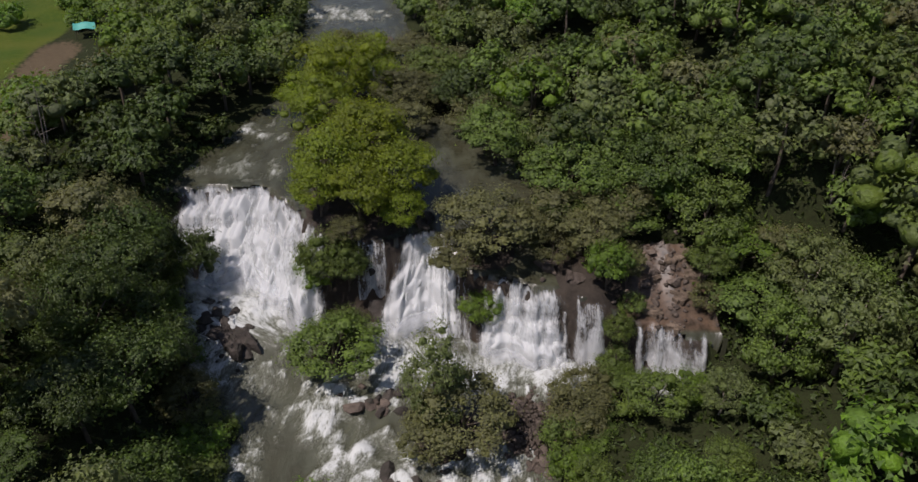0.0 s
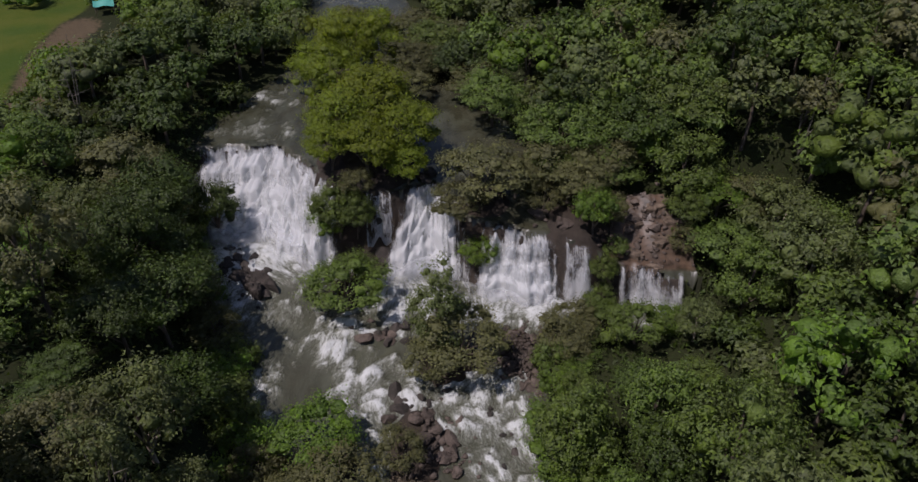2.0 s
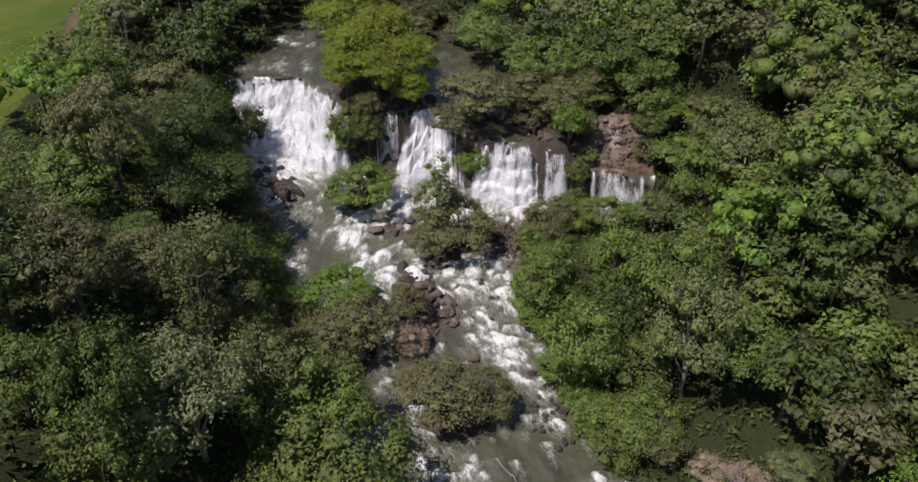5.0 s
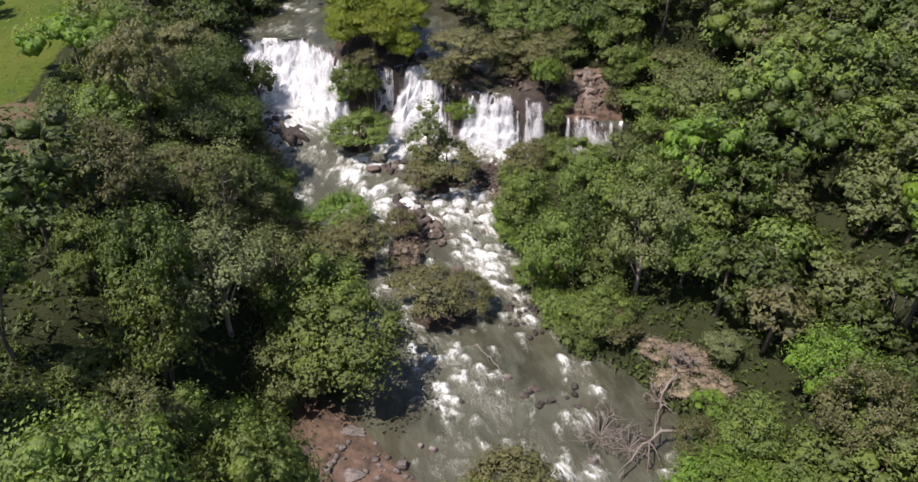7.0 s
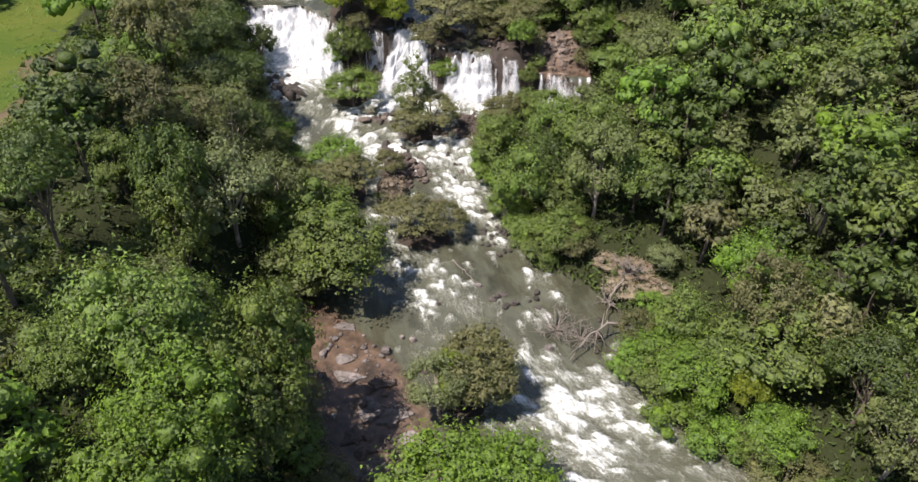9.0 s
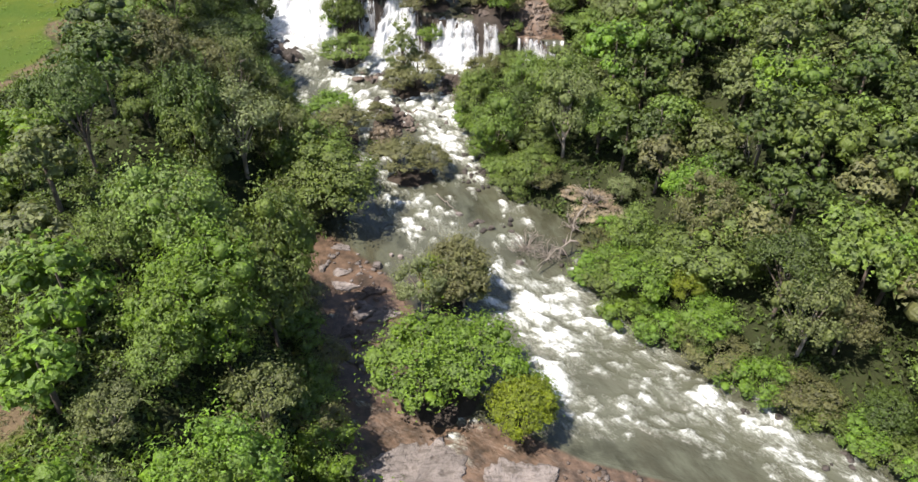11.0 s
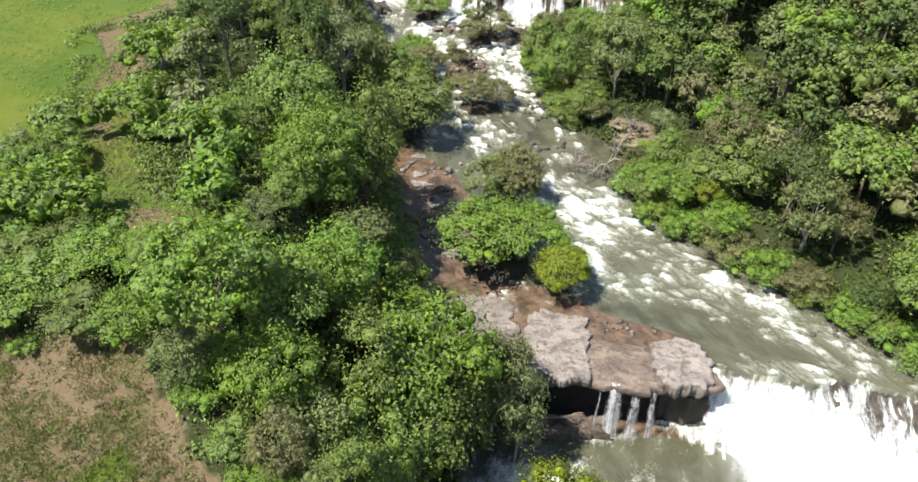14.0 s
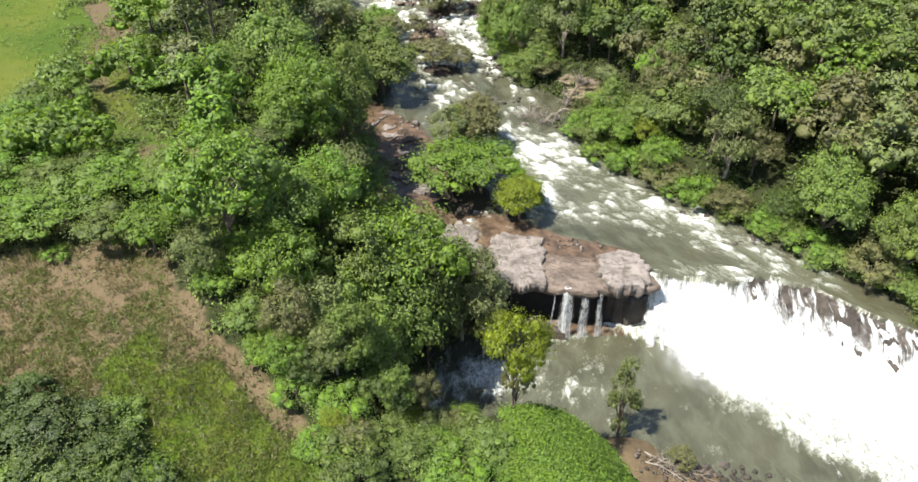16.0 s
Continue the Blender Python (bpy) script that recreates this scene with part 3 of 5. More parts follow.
build_water("water_upper", (-50, 47), (34, 175), 0.5, lambda x, y: y > lip_line(x) - 0.4,
            "calm silty green-brown river water above the upper falls", [(-27, 75, 4, 2.5, 0.7), (-26, 84, 3, 3, 0.6), (-22, 132, 7, 4, 0.9), (-12, 112, 4, 8, 0.4)], None, 0.05)
build_water("water_middle", (-34, -52), (66, 70), 0.27, lambda x, y: (y < lip_line(x) - along(RUN, x) * 0.55) & (y > along(LIP_LOW, x) + 0.5 - 0.9 * (x > 26.5)),
            "fast brown river water broken into white rapids among rocks", WHITE_FALLS + WHITE_UPPER + WHITE_LOWER + WHITE_EDGE, None, 0.34)
build_water("water_lower", (0, -110), (120, -33), 0.4, lambda x, y: y < along(LIP_LOW, x) + 1.5,
            "dark green plunge pool with white foam below the lower falls", WHITE_POOL, -10.0, 0.12)


# ---- waterfalls ----
def sheet(name, x, y, z, nu, nv, foam, u, down, material):
    me = mesh_from(name, np.stack((x, y, z), 1), grid_faces(nu, nv), material, True)
    float_attribute(me, "foam", foam)
    layer = me.uv_layers.new(name="UVMap")
    index = np.zeros(len(me.loops), np.int32)
    me.loops.foreach_get("vertex_index", index)
    layer.data.foreach_set("uv", np.stack((u, down), 1)[index].astype(np.float32).ravel())
    return me


def fall_path(v, kind, shift=0.0):
    """How far out and how far down the water is, both from 0 to 1, for v from lip to foot."""
    if kind == "free":
        return v ** 0.6, v ** 1.5
    ledges, part_out, back = ((0.22, 0.5, 0.76), 0.62, 0.42) if kind == "step" else ((0.16, 0.45, 0.72), 0.35, 0.45)
    out = (1 - part_out) * v + part_out * sum(smooth(v, e + shift - 0.055, e + shift + 0.055) for e in ledges) / 3
    return out, v + back * (v - out)


def curtain_mesh(name, table, x0, x1, top, foot, run, kind, material, seed, ragged, thick, waist=1.0, middle=0.0):
    """A broad sheet of falling water that breaks over uneven ledges; a waist below 1 lets it fan out towards the foot."""
    nu, nv = max(3, int((x1 - x0) / 0.17)), 54
    u, v = (a.ravel() for a in np.meshgrid(np.linspace(x0, x1, nu), np.linspace(0, 1, nv)))
    ux = middle + (u - middle) * (waist + (1 - waist) * smooth(v, 0.0, 0.9))
    wobble = 1.5 * (fractal(u / 1.3, 0 * u + 0.3, seed + 21, 4) - 0.5)
    lip, zt, zf, r = (lip_line(ux) if table is LIP else along(table, u) + wobble), top(ux), foot(ux), run(ux)
    r = r * (0.8 + 0.4 * fractal(u / 1.8, 0 * u + 0.7, seed + 61, 3))
    shift = 0.42 * (fractal(u / 1.5, v * 0.6, seed + 15, 4) - 0.5)
    out, down = fall_path(v, kind, shift)
    low_end = smooth(v, 0.35, 1.0)
    billow = 0.3 * (fractal(u / 2.0, v * 4.0, seed + 9, 4) - 0.5) + (0.1 + low_end) * 0.4 * (fractal(u / 0.5, v * 12, seed + 30, 4) - 0.5)
    calm = 1.0 if table is LIP else 0.3
    notch = 0.9 * calm * (fractal(u / 0.9, 0 * u + 0.2, seed + 71, 4) - 0.5)
    y = lip + 0.3 + notch - 0.6 * v ** 0.5 - out * r - ragged * billow * smooth(v, 0.0, 0.15)
    x = ux + 0.5 * (fractal(u / 1.0, v * 6, seed + 3, 4) - 0.5) * smooth(v, 0, 0.4)
    z = zt + 0.12 + 0.7 * calm * (fractal(u / 0.8, v * 0 + 0.5, seed + 5, 4) - 0.55) * (1 - smooth(v, 0.0, 0.4)) + (zf - zt) * down + 0.5 * low_end * (fractal(u / 0.7, v * 12, seed + 40, 4) - 0.4)
    ends = np.minimum(smooth(u - x0, 0, 1.2 + 2.0 * fractal(v * 7, v * 0, seed, 3)), smooth(x1 - u, 0, 1.2 + 2.0 * fractal(v * 7, v * 0, seed + 1, 3)))
    brink = smooth(v, 0.0, 0.02 + (0.16 if table is LIP else 0.14) * fractal(u / 0.7, 0 * u, seed + 81, 3))
    foam = thick + 1.1 * smooth(v, 0.3, 0.9) + 1.9 * (fractal(u / 0.8, v * 2.0, seed + 6, 4) - 0.5) * (1 - 0.55 * smooth(v, 0.3, 0.9))
    foam = foam * ends * brink - 0.7 * (1 - ends) - 0.5 * (1 - brink)
    if table is LIP_LOW:
        bare = smooth(u, 40, 43) * (1 - smooth(u, 58, 66)) * (1 - smooth(v, 0.35, 0.8)) * (0.35 + 0.65 * smooth(fractal(u / 3.0, v * 3.0, 91, 3), 0.35, 0.55)) * smooth(fractal(u / 0.75, v * 3.5, 95, 4), 0.36, 0.62)
        foam = foam - 0.9 * bare
        sheer = (1 - smooth(v, 0.08, 0.45)) * smooth(fractal(u / 0.45, v * 2.0, 97, 4), 0.42, 0.66)
        foam = foam - (0.55 + 0.9 * smooth(u, 35, 43)) * sheer
    length = float(np.mean(np.hypot(r, zt - zf)))
    return sheet(name, x, y, z, nu, nv, foam, ux, v * length, material)


def spray_mesh(name, x0, x1, foot_y, z0, high, deep, seed):
    """A drifting veil of fine spray above the foot of a fall."""
    nu, nv = max(8, int((x1 - x0) / 0.4)), 22
    u, v = (a.ravel() for a in np.meshgrid(np.linspace(x0, x1, nu), np.linspace(0, 1, nv)))
    arch = np.sin(v * math.pi)
    y = foot_y(u) + deep * (1 - 2 * v) + 0.8 * (fractal(u / 2, v * 3, seed, 3) - 0.5)
    z = z0(u) + 0.15 + high * arch * (0.55 + 0.9 * fractal(u / 2.5, v * 2, seed + 4, 3))
    foam = np.minimum(1, 1.5 * arch) * smooth(u - x0, 0, 2.5) * smooth(x1 - u, 0, 2.5) * (0.3 + 1.2 * fractal(u / 2.5, v * 3, seed + 8, 3))
    return sheet(name, u, y, z, nu, nv, foam, u, v * 2 * deep, SPRAY)


def strand_mesh(name, table, xc, width, top, foot, run, kind, material, seed, thick=0.8):
    """One thread of falling water, thicker along its middle."""
    nu, nv = 9, 26
    s, v = (a.ravel() for a in np.meshgrid(np.linspace(-1, 1, nu), np.linspace(0, 1, nv)))
    rnd = np.random.RandomState(seed)
    ledge = lip_line if table is LIP else lambda a: along(table, a)
    lip = float(ledge(xc))
    out, down = fall_path(v, kind)
    wide = width * (0.75 + 0.5 * v) * (0.85 + 0.3 * fractal(v * 4, 0 * v, seed, 2))
    x = xc + s * wide * 0.5 + 0.5 * (fractal(v * 2.5, 0 * v + 3, seed + 2, 2) - 0.5) * v
    slope = float(ledge(xc + 0.5)) - float(ledge(xc - 0.5))
    y = lip + slope * (x - xc) + 0.45 - 0.75 * v ** 0.5 - out * run - 0.15 * (1 - s * s) - 0.4 * (fractal(s * 1.5 + xc, v * 6, seed + 4, 4) - 0.5) * smooth(v, 0, 0.3)
    start = rnd.uniform(0, 0.3) if width < 1.3 and kind != "free" else 0.0
    down = start + (1 - start) * down
    y = y - run * 0.5 * start
    z = top + 0.12 + rnd.uniform(-0.1, 0.1) + (foot - top) * down
    foam = thick * (1 - s * s) * smooth(v, 0.0, 0.1) - 0.15 + 0.25 * smooth(v, 0.4, 1) * (1 - s ** 4) - 0.4 * np.abs(s) ** 3
    return sheet(name, x, y, z, nu, nv, foam, xc + s * wide * 0.5 + seed, v * math.hypot(run, top - foot), material)


def lip_z(u):
    return along(LIP_Z, u)


def foot_z(u):
    return level_mid(u, lip_line(u) - along(RUN, u)) - 0.25


def run_of(u):
    return along(RUN, u) - 0.3


def waterfall(label, curtains, threads, table=LIP, top=lip_z, foot=foot_z, veils=()):
    base = tagged(new("waterfall"), label, "waterfall", "falls of the river")
    for values in curtains:
        child("curtain", curtain_mesh("curtain", table, *values[:2], top, foot, *values[2:]), base)
    for xc, width, run, kind, material, seed, thick in threads:
        child("strand", strand_mesh("strand", table, xc, width, float(top(np.array(xc))), float(foot(np.array(xc))), run, kind, material, seed, thick), base)
    for x0, x1, out, high, deep, seed in veils:
        ledge = lip_line if table is LIP else lambda u: along(table, u)
        child("spray", spray_mesh("spray", x0, x1, lambda u: ledge(u) - (out if table is LIP else 5.8 + 4.5 * smooth(u, 28, 44)), foot, high, deep, seed), base, "thin white veil of spray")
    return base


def strands(x0, x1, gap, width, run, kind, material, seed, thick):
    """Threads side by side along the ledge, unevenly spaced."""
    rnd, out, x = random.Random(seed), [], x0
    while x < x1:
        out.append((x, width * rnd.uniform(0.6, 1.5), run * rnd.uniform(0.85, 1.1), kind, material, seed + len(out) * 7, thick * rnd.uniform(0.8, 1.15)))
        x += gap * rnd.uniform(0.6, 1.5)
    return out


waterfall("broad white waterfall pouring in steps over a dark ledge", [(-33.2, -13.6, run_of, "step", FALL, 1, 0.8, 0.95), (-31, -16.5, lambda u: run_of(u) + 0.8, "step", FALL_THIN, 3, 1.1, 0.45)],
          strands(-32, -15.5, 1.5, 0.8, 9.8, "step", FALL_THIN, 100, 0.8), veils=[(-32, -13, 9.5, 2.2, 2.4, 500), (-31, -20, 11, 1.6, 2.6, 503)])
waterfall("white waterfall fanning out over a rounded dark rock face", [(-9.0, 0.8, run_of, "slope", FALL, 5, 0.5, 1.3, 0.68, -1.9), (-7.6, -0.2, lambda u: run_of(u) + 0.6, "slope", FALL_THIN, 8, 0.6, 0.7, 0.66, -2.1), (-11.4, -7.0, lambda u: 2.4 + 0 * u, "free", FALL_THIN, 12, 0.3, 0.4)],
          strands(-5.6, -1.4, 1.0, 0.8, 7.0, "slope", FALL_THIN, 180, 0.9) + strands(-10.6, -7.8, 1.5, 0.7, 2.4, "free", FALL_THIN, 200, 0.7) + strands(-0.6, 1.8, 0.7, 0.5, 4.2, "slope", FALL_THIN, 220, 0.45),
          veils=[(-9.5, 0.5, 7.0, 2.2, 2.0, 510)])
waterfall("wide white waterfall of many threads over a dark ledge", [(1.2, 11.6, run_of, "step", FALL, 17, 0.7, 0.6, 0.8, 9.0), (2.0, 11.0, lambda u: run_of(u) + 0.6, "step", FALL_THIN, 19, 0.9, 0.4, 0.8, 9.0), (10.6, 15.4, lambda u: 2.3 + 0 * u, "free", FALL_THIN, 23, 0.3, 0.42)],
          strands(2.8, 11, 0.9, 0.6, 3.9, "step", FALL_THIN, 240, 0.8) + strands(11.8, 14.8, 1.5, 0.6, 2.2, "free", FALL_THIN, 280, 0.7), veils=[(0.5, 12, 4.2, 1.4, 1.5, 520)])
waterfall("thin threads of water falling from a brown rocky side channel", [(16.8, 24.6, lambda u: 1.6 + 0 * u, "free", FALL_THIN, 27, 0.3, 0.25)],
          [(17.7, 0.9, 1.5, "free", FALL_THIN, 300, 0.9), (19.7, 1.0, 1.5, "free", FALL_THIN, 304, 0.85), (21.4, 0.6, 1.4, "free", FALL_THIN, 306, 0.7), (23.6, 0.9, 1.6, "free", FALL_THIN, 310, 0.95)],
          veils=[(16.5, 25, 1.8, 0.7, 0.9, 530)])
LOW = {"table": LIP_LOW, "top": lambda u: -3.1 + 0 * u, "foot": lambda u: -10.1 + 0 * u}
waterfall("thundering broad white waterfall into the lower plunge pool", [(26.4, 84, lambda u: 3.4 + 4.7 * smooth(u, 28, 44), "slope", FALL, 41, 0.75, 0.95), (28, 84, lambda u: 4.2 + 4.7 * smooth(u, 28, 44), "step", FALL_THIN, 43, 0.75, 0.7)],
          strands(27.4, 40, 1.3, 0.8, 4.6, "slope", FALL_THIN, 330, 0.75), **LOW, veils=[(27, 50, 0, 3.0, 3.6, 540), (38, 80, 0, 3.0, 4.0, 543), (29, 60, 0, 2.0, 5.0, 547)])
waterfall("three thin strands of water dropping from an overhanging rock slab", [],
          [(17.2, 1.9, 0.7, "free", FALL_THIN, 51, 0.85), (17.0, 0.9, 0.9, "free", FALL_THIN, 52, 0.9), (19.3, 1.3, 0.7, "free", FALL_THIN, 55, 0.7), (21.1, 1.0, 0.7, "free", FALL_THIN, 59, 0.6),
           (15.6, 0.35, 0.6, "free", FALL_THIN, 61, 0.6), (7.6, 0.5, 0.6, "free", FALL_THIN, 63, 0.8)], **LOW)


# ---- rocks ----
def rock_mesh(name, seed, material, rough=0.28, detail=2):
    bm = bmesh.new()
    bmesh.ops.create_icosphere(bm, subdivisions=detail, radius=1.0)
    shift = Vector((seed * 3.7, seed * 1.3, seed * 2.1))
    for v in bm.verts:
        d = v.co.normalized()
        r = 1 + rough * noise.noise(d * 1.1 + shift) + 0.5 * rough * noise.noise(d * 2.6 + shift) + 0.2 * rough * noise.noise(d * 6 + shift)
        co = d * r
        # a few cut faces
        for k in range(9):
            n = Vector((math.sin(seed * 2.3 + k * 2.1), math.cos(seed * 1.7 + k * 1.3), 0.9 * math.sin(seed + k * 3.1))).normalized()
            over = co.dot(n) - (0.5 + 0.07 * (k % 4))
            if over > 0:
                co -= n * over * 0.97
        v.co = co
    me = bpy.data.meshes.new(name)
    bm.to_mesh(me)
    bm.free()
    if material:
        me.materials.append(material)
    return me


ROCKS = {kind: [rock_mesh("boulder", i + seed, mat) for i in range(4)] for kind, mat, seed in (("dark", ROCK_DARK, 1), ("brown", ROCK_BROWN, 7), ("pale", ROCK_PALE, 13))}
ROCK_LABEL = {"dark": "wet dark boulder standing in the white river", "brown": "brown angular boulder at the edge of the river", "pale": "pale pinkish-grey rounded boulder in shallow water"}


def joined_lists(pieces):
    sizes = np.cumsum([0] + [len(v) for v, _ in pieces[:-1]])
    return np.concatenate([v for v, _ in pieces]), np.concatenate([f + n for (_, f), n in zip(pieces, sizes)])


def boulder(kind, x, y, sx, sy, sz, turn=0.0, sink=0.35, group="boulders in the river", z=None):
    ob = new("boulder", ROCKS[kind][int(abs(x * 7 + y * 3)) % 4])
    base = float(max(water_level(x, y), ground_height(x, y))) if z is None else z
    ob.matrix_basis = pose(x, y, base + sz * (1 - 2 * sink), 0, 0, turn) @ Matrix.Diagonal((sx, sy, sz, 1))
    return tagged(ob, ROCK_LABEL[kind], "boulder", group)


for row in [("pale", -7.7, -2.4, 1.15, 0.75, 0.55, 8), ("pale", -3.3, -1.6, 0.8, 0.8, 0.7, 30), ("pale", -0.6, 0.1, 0.55, 0.45, 0.4, 0), ("pale", -1.8, 0.5, 0.4, 0.4, 0.35, 0),
            ("brown", -4.9, -6.4, 0.9, 0.8, 0.6, 20), ("brown", -5.3, -8.0, 0.8, 1.0, 0.5, 0), ("pale", 13.7, -1.2, 0.8, 0.6, 0.5, 0), ("dark", 2.0, 5.4, 0.45, 0.4, 0.4, 0),
            ("pale", 6.6, 8.4, 0.7, 0.45, 0.35, 0), ("dark", 9.2, 7.0, 0.7, 0.5, 0.35, 0), ("dark", 0.8, -3.8, 0.9, 0.7, 0.45, 0), ("dark", -9.4, 60.5, 1.3, 1.1, 1.2, 0),
            ("dark", -8.6, 58.0, 1.5, 1.3, 1.4, 40), ("dark", -11.2, 61.5, 1.0, 1.0, 1.0, 0), ("dark", -23.5, 53.5, 2.4, 1.2, 0.6, -30), ("dark", -26.6, 55.6, 1.6, 1.2, 0.7, -20), ("dark", -21.6, 51.6, 1.5, 0.9, 0.5, -40),
            ("brown", -9.8, 45.2, 1.6, 1.1, 0.7, 10), ("brown", -6.7, 35.3, 1.2, 0.9, 0.6, 0), ("dark", -5.4, 36.6, 1.3, 1.0, 0.7, 0), ("dark", -1.0, 38.6, 0.7, 0.6, 0.6, 0),
            ("brown", 1.9, 24.6, 1.2, 0.9, 0.5, 0), ("dark", 4.0, 33.5, 0.5, 0.4, 0.45, 0), ("dark", 6.0, 36.0, 0.45, 0.4, 0.4, 0), ("dark", 3.0, 36.4, 0.4, 0.4, 0.4, 0)]:
    boulder(*row)


def slab(material, outline, top, thick, seed, label, undercut=0.9, name="rock_slab", bumps=0.3):
    """A flat-topped block of bedrock with a worn, uneven surface and an undercut side."""
    pts = np.array(outline, float)
    mid = pts.mean(0)
    seg = np.linalg.norm(np.roll(pts, -1, 0) - pts, axis=1)
    at = np.concatenate(((0,), np.cumsum(seg)))
    k = 72 if np.ptp(pts[:, 0]) < 4.5 else 150
    t = np.linspace(0, at[-1], k, endpoint=False)
    ring = np.stack([np.interp(t, at, np.append(pts[:, i], pts[0, i])) for i in range(2)], 1)
    for _ in range(2):
        ring = 0.5 * ring + 0.25 * (np.roll(ring, 1, 0) + np.roll(ring, -1, 0))
    a = np.arange(k) * 6.2832 / k
    ring += (ring - mid) * (0.5 * (fractal(5 + 4 * np.cos(a), 5 + 4 * np.sin(a), seed, 5) - 0.5))[:, None]
    ring += (ring - mid) * (0.06 * (fractal(30 + 16 * np.cos(a), 30 + 16 * np.sin(a), seed + 2, 4) - 0.5))[:, None]
    verts, faces = [], []
    steps = [(0.0, 0), (0.1, 0), (0.2, 0), (0.3, 0), (0.4, 0), (0.48, 0), (0.56, 0), (0.64, 0), (0.71, 0), (0.78, 0), (0.84, 0), (0.89, 0.0), (0.94, 0.02), (0.98, 0.06), (1.0, 0.16), (1.005, 0.4), (0.99, 0.7), (0.95, 1.0)]
    for f, d in steps:
        p = mid + (ring - mid) * (f if d < 0.6 else f - undercut * (d - 0.5) * 0.12)
        rough = bumps * 2.2 * (fractal(p[:, 0] / 2.3, p[:, 1] / 1.5, seed + 5, 5) - 0.5) * (1 if d < 0.5 else 0)
        rough = rough + 0.5 * bumps * (fractal(p[:, 0] / 0.45, p[:, 1] / 0.4, seed + 6, 3) - 0.5) * (1 if d < 0.3 else 0)
        edge = 0.12 * (fractal(a * 9, 0 * a + d * 4, seed + 8, 3) - 0.5)
        verts.append(np.column_stack((p + (ring - mid) * (edge * 0.35)[:, None] * (d > 0.05), top - thick * d + rough)))
    for i in range(len(steps) - 1):
        for j in range(k):
            faces.append((i * k + j, i * k + (j + 1) % k, (i + 1) * k + (j + 1) % k, (i + 1) * k + j))
    me = mesh_from(name, np.concatenate(verts), faces, material, False)
    return tagged(new(name, me), label, "rock slab", "rock slabs by the lower falls")


slab(ROCK_BROWN, [(-4, -24), (4, -24), (9, -27.5), (16, -28.5), (23, -30.5), (27.4, -33), (27.2, -37.4), (20, -37.9), (10, -37.6), (2, -36.6), (-5, -35)], -2.95, 1.7, 3,
     "wide brown bedrock ledge washed by a film of water", 1.6, "bedrock_ledge", 0.25)
slab(ROCK_PALE, [(-2.8, -28.5), (1, -26), (4, -25.6), (6.6, -27.5), (7.0, -31), (4.6, -33.4), (-0.4, -35), (-3.4, -32)], -2.45, 1.2, 21, "pale pinkish flat rock slab with shallow brown puddles")
slab(ROCK_PALE, [(8.8, -28.4), (12, -27.8), (14.8, -28.8), (14.6, -33), (14.8, -37.2), (11, -38), (8.0, -37.2), (7.2, -32.5)], -2.35, 1.9, 25, "large pale grey-pink rock slab overhanging the plunge pool", 1.2)
slab(ROCK_PALE, [(21.4, -32.6), (23.8, -30.9), (26.6, -32), (27.4, -35), (26.4, -38), (22.6, -38.2), (20.8, -36.2)], -2.2, 2.1, 29, "pale grey rock slab beside the lower waterfall", 1.2)
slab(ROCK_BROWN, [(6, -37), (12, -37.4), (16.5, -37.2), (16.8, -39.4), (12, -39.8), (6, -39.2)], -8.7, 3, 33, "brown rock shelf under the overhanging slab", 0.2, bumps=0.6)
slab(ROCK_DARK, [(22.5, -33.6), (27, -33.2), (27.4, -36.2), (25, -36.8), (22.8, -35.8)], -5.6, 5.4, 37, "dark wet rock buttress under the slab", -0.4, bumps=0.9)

slab(ROCK_DARK, [(-30.5, 60.5), (-27, 61), (-24.5, 58.5), (-21.5, 55), (-20.5, 51.5), (-22.5, 50.5), (-25, 53.5), (-28, 56), (-31, 58)], 2.9, 3.0, 81, "wet dark rock shelf below the broad waterfall", -0.5, bumps=1.0)
for i, (x, y, wx, wy) in enumerate([(-3.4, -5.6, 1.3, 0.8), (-4.6, -8.6, 1.2, 1.5), (-2.2, -9.4, 1.5, 1.0), (-2.8, -12.6, 1.7, 1.3), (-0.2, -12.2, 1.3, 1.0), (-3.6, -15.8, 1.4, 1.2), (-0.8, -15.4, 1.5, 1.2), (-7.0, -4.8, 1.4, 0.8),
                                     (-1.2, -18.6, 1.3, 1.1), (-5.6, -11.6, 1.0, 1.2), (-8.0, 2.2, 1.5, 0.8), (19.4, 53.6, 1.4, 1.0), (20.2, 57.2, 1.3, 1.2), (18.6, 59.5, 1.2, 1.0), (22.4, 54.8, 1.5, 1.0), (22.2, 58.6, 1.4, 1.1), (24, 56.8, 1.2, 1.0), (21.2, 51.6, 1.0, 0.7)]):
    if i < 10:
        wx, wy = wx * 1.4, wy * 1.35
    ring = [(x + wx * (0.8 + 0.35 * math.sin(3 * a + i)) * math.cos(a), y + wy * (0.8 + 0.35 * math.cos(2 * a + 2 * i)) * math.sin(a)) for a in (0, 0.8, 1.6, 2.4, 3.1, 3.9, 4.7, 5.5)]
    slab(ROCK_TAN if i > 10 else ROCK_PALE if i % 3 else ROCK_BROWN, ring, float(max(water_level(x, y), ground_height(x, y) if y > 50 else -99)) + 0.2, 0.9, 60 + i, "flat pale bedrock rising just out of the shallow brown water", 0.0, "flat_rock", 0.3)

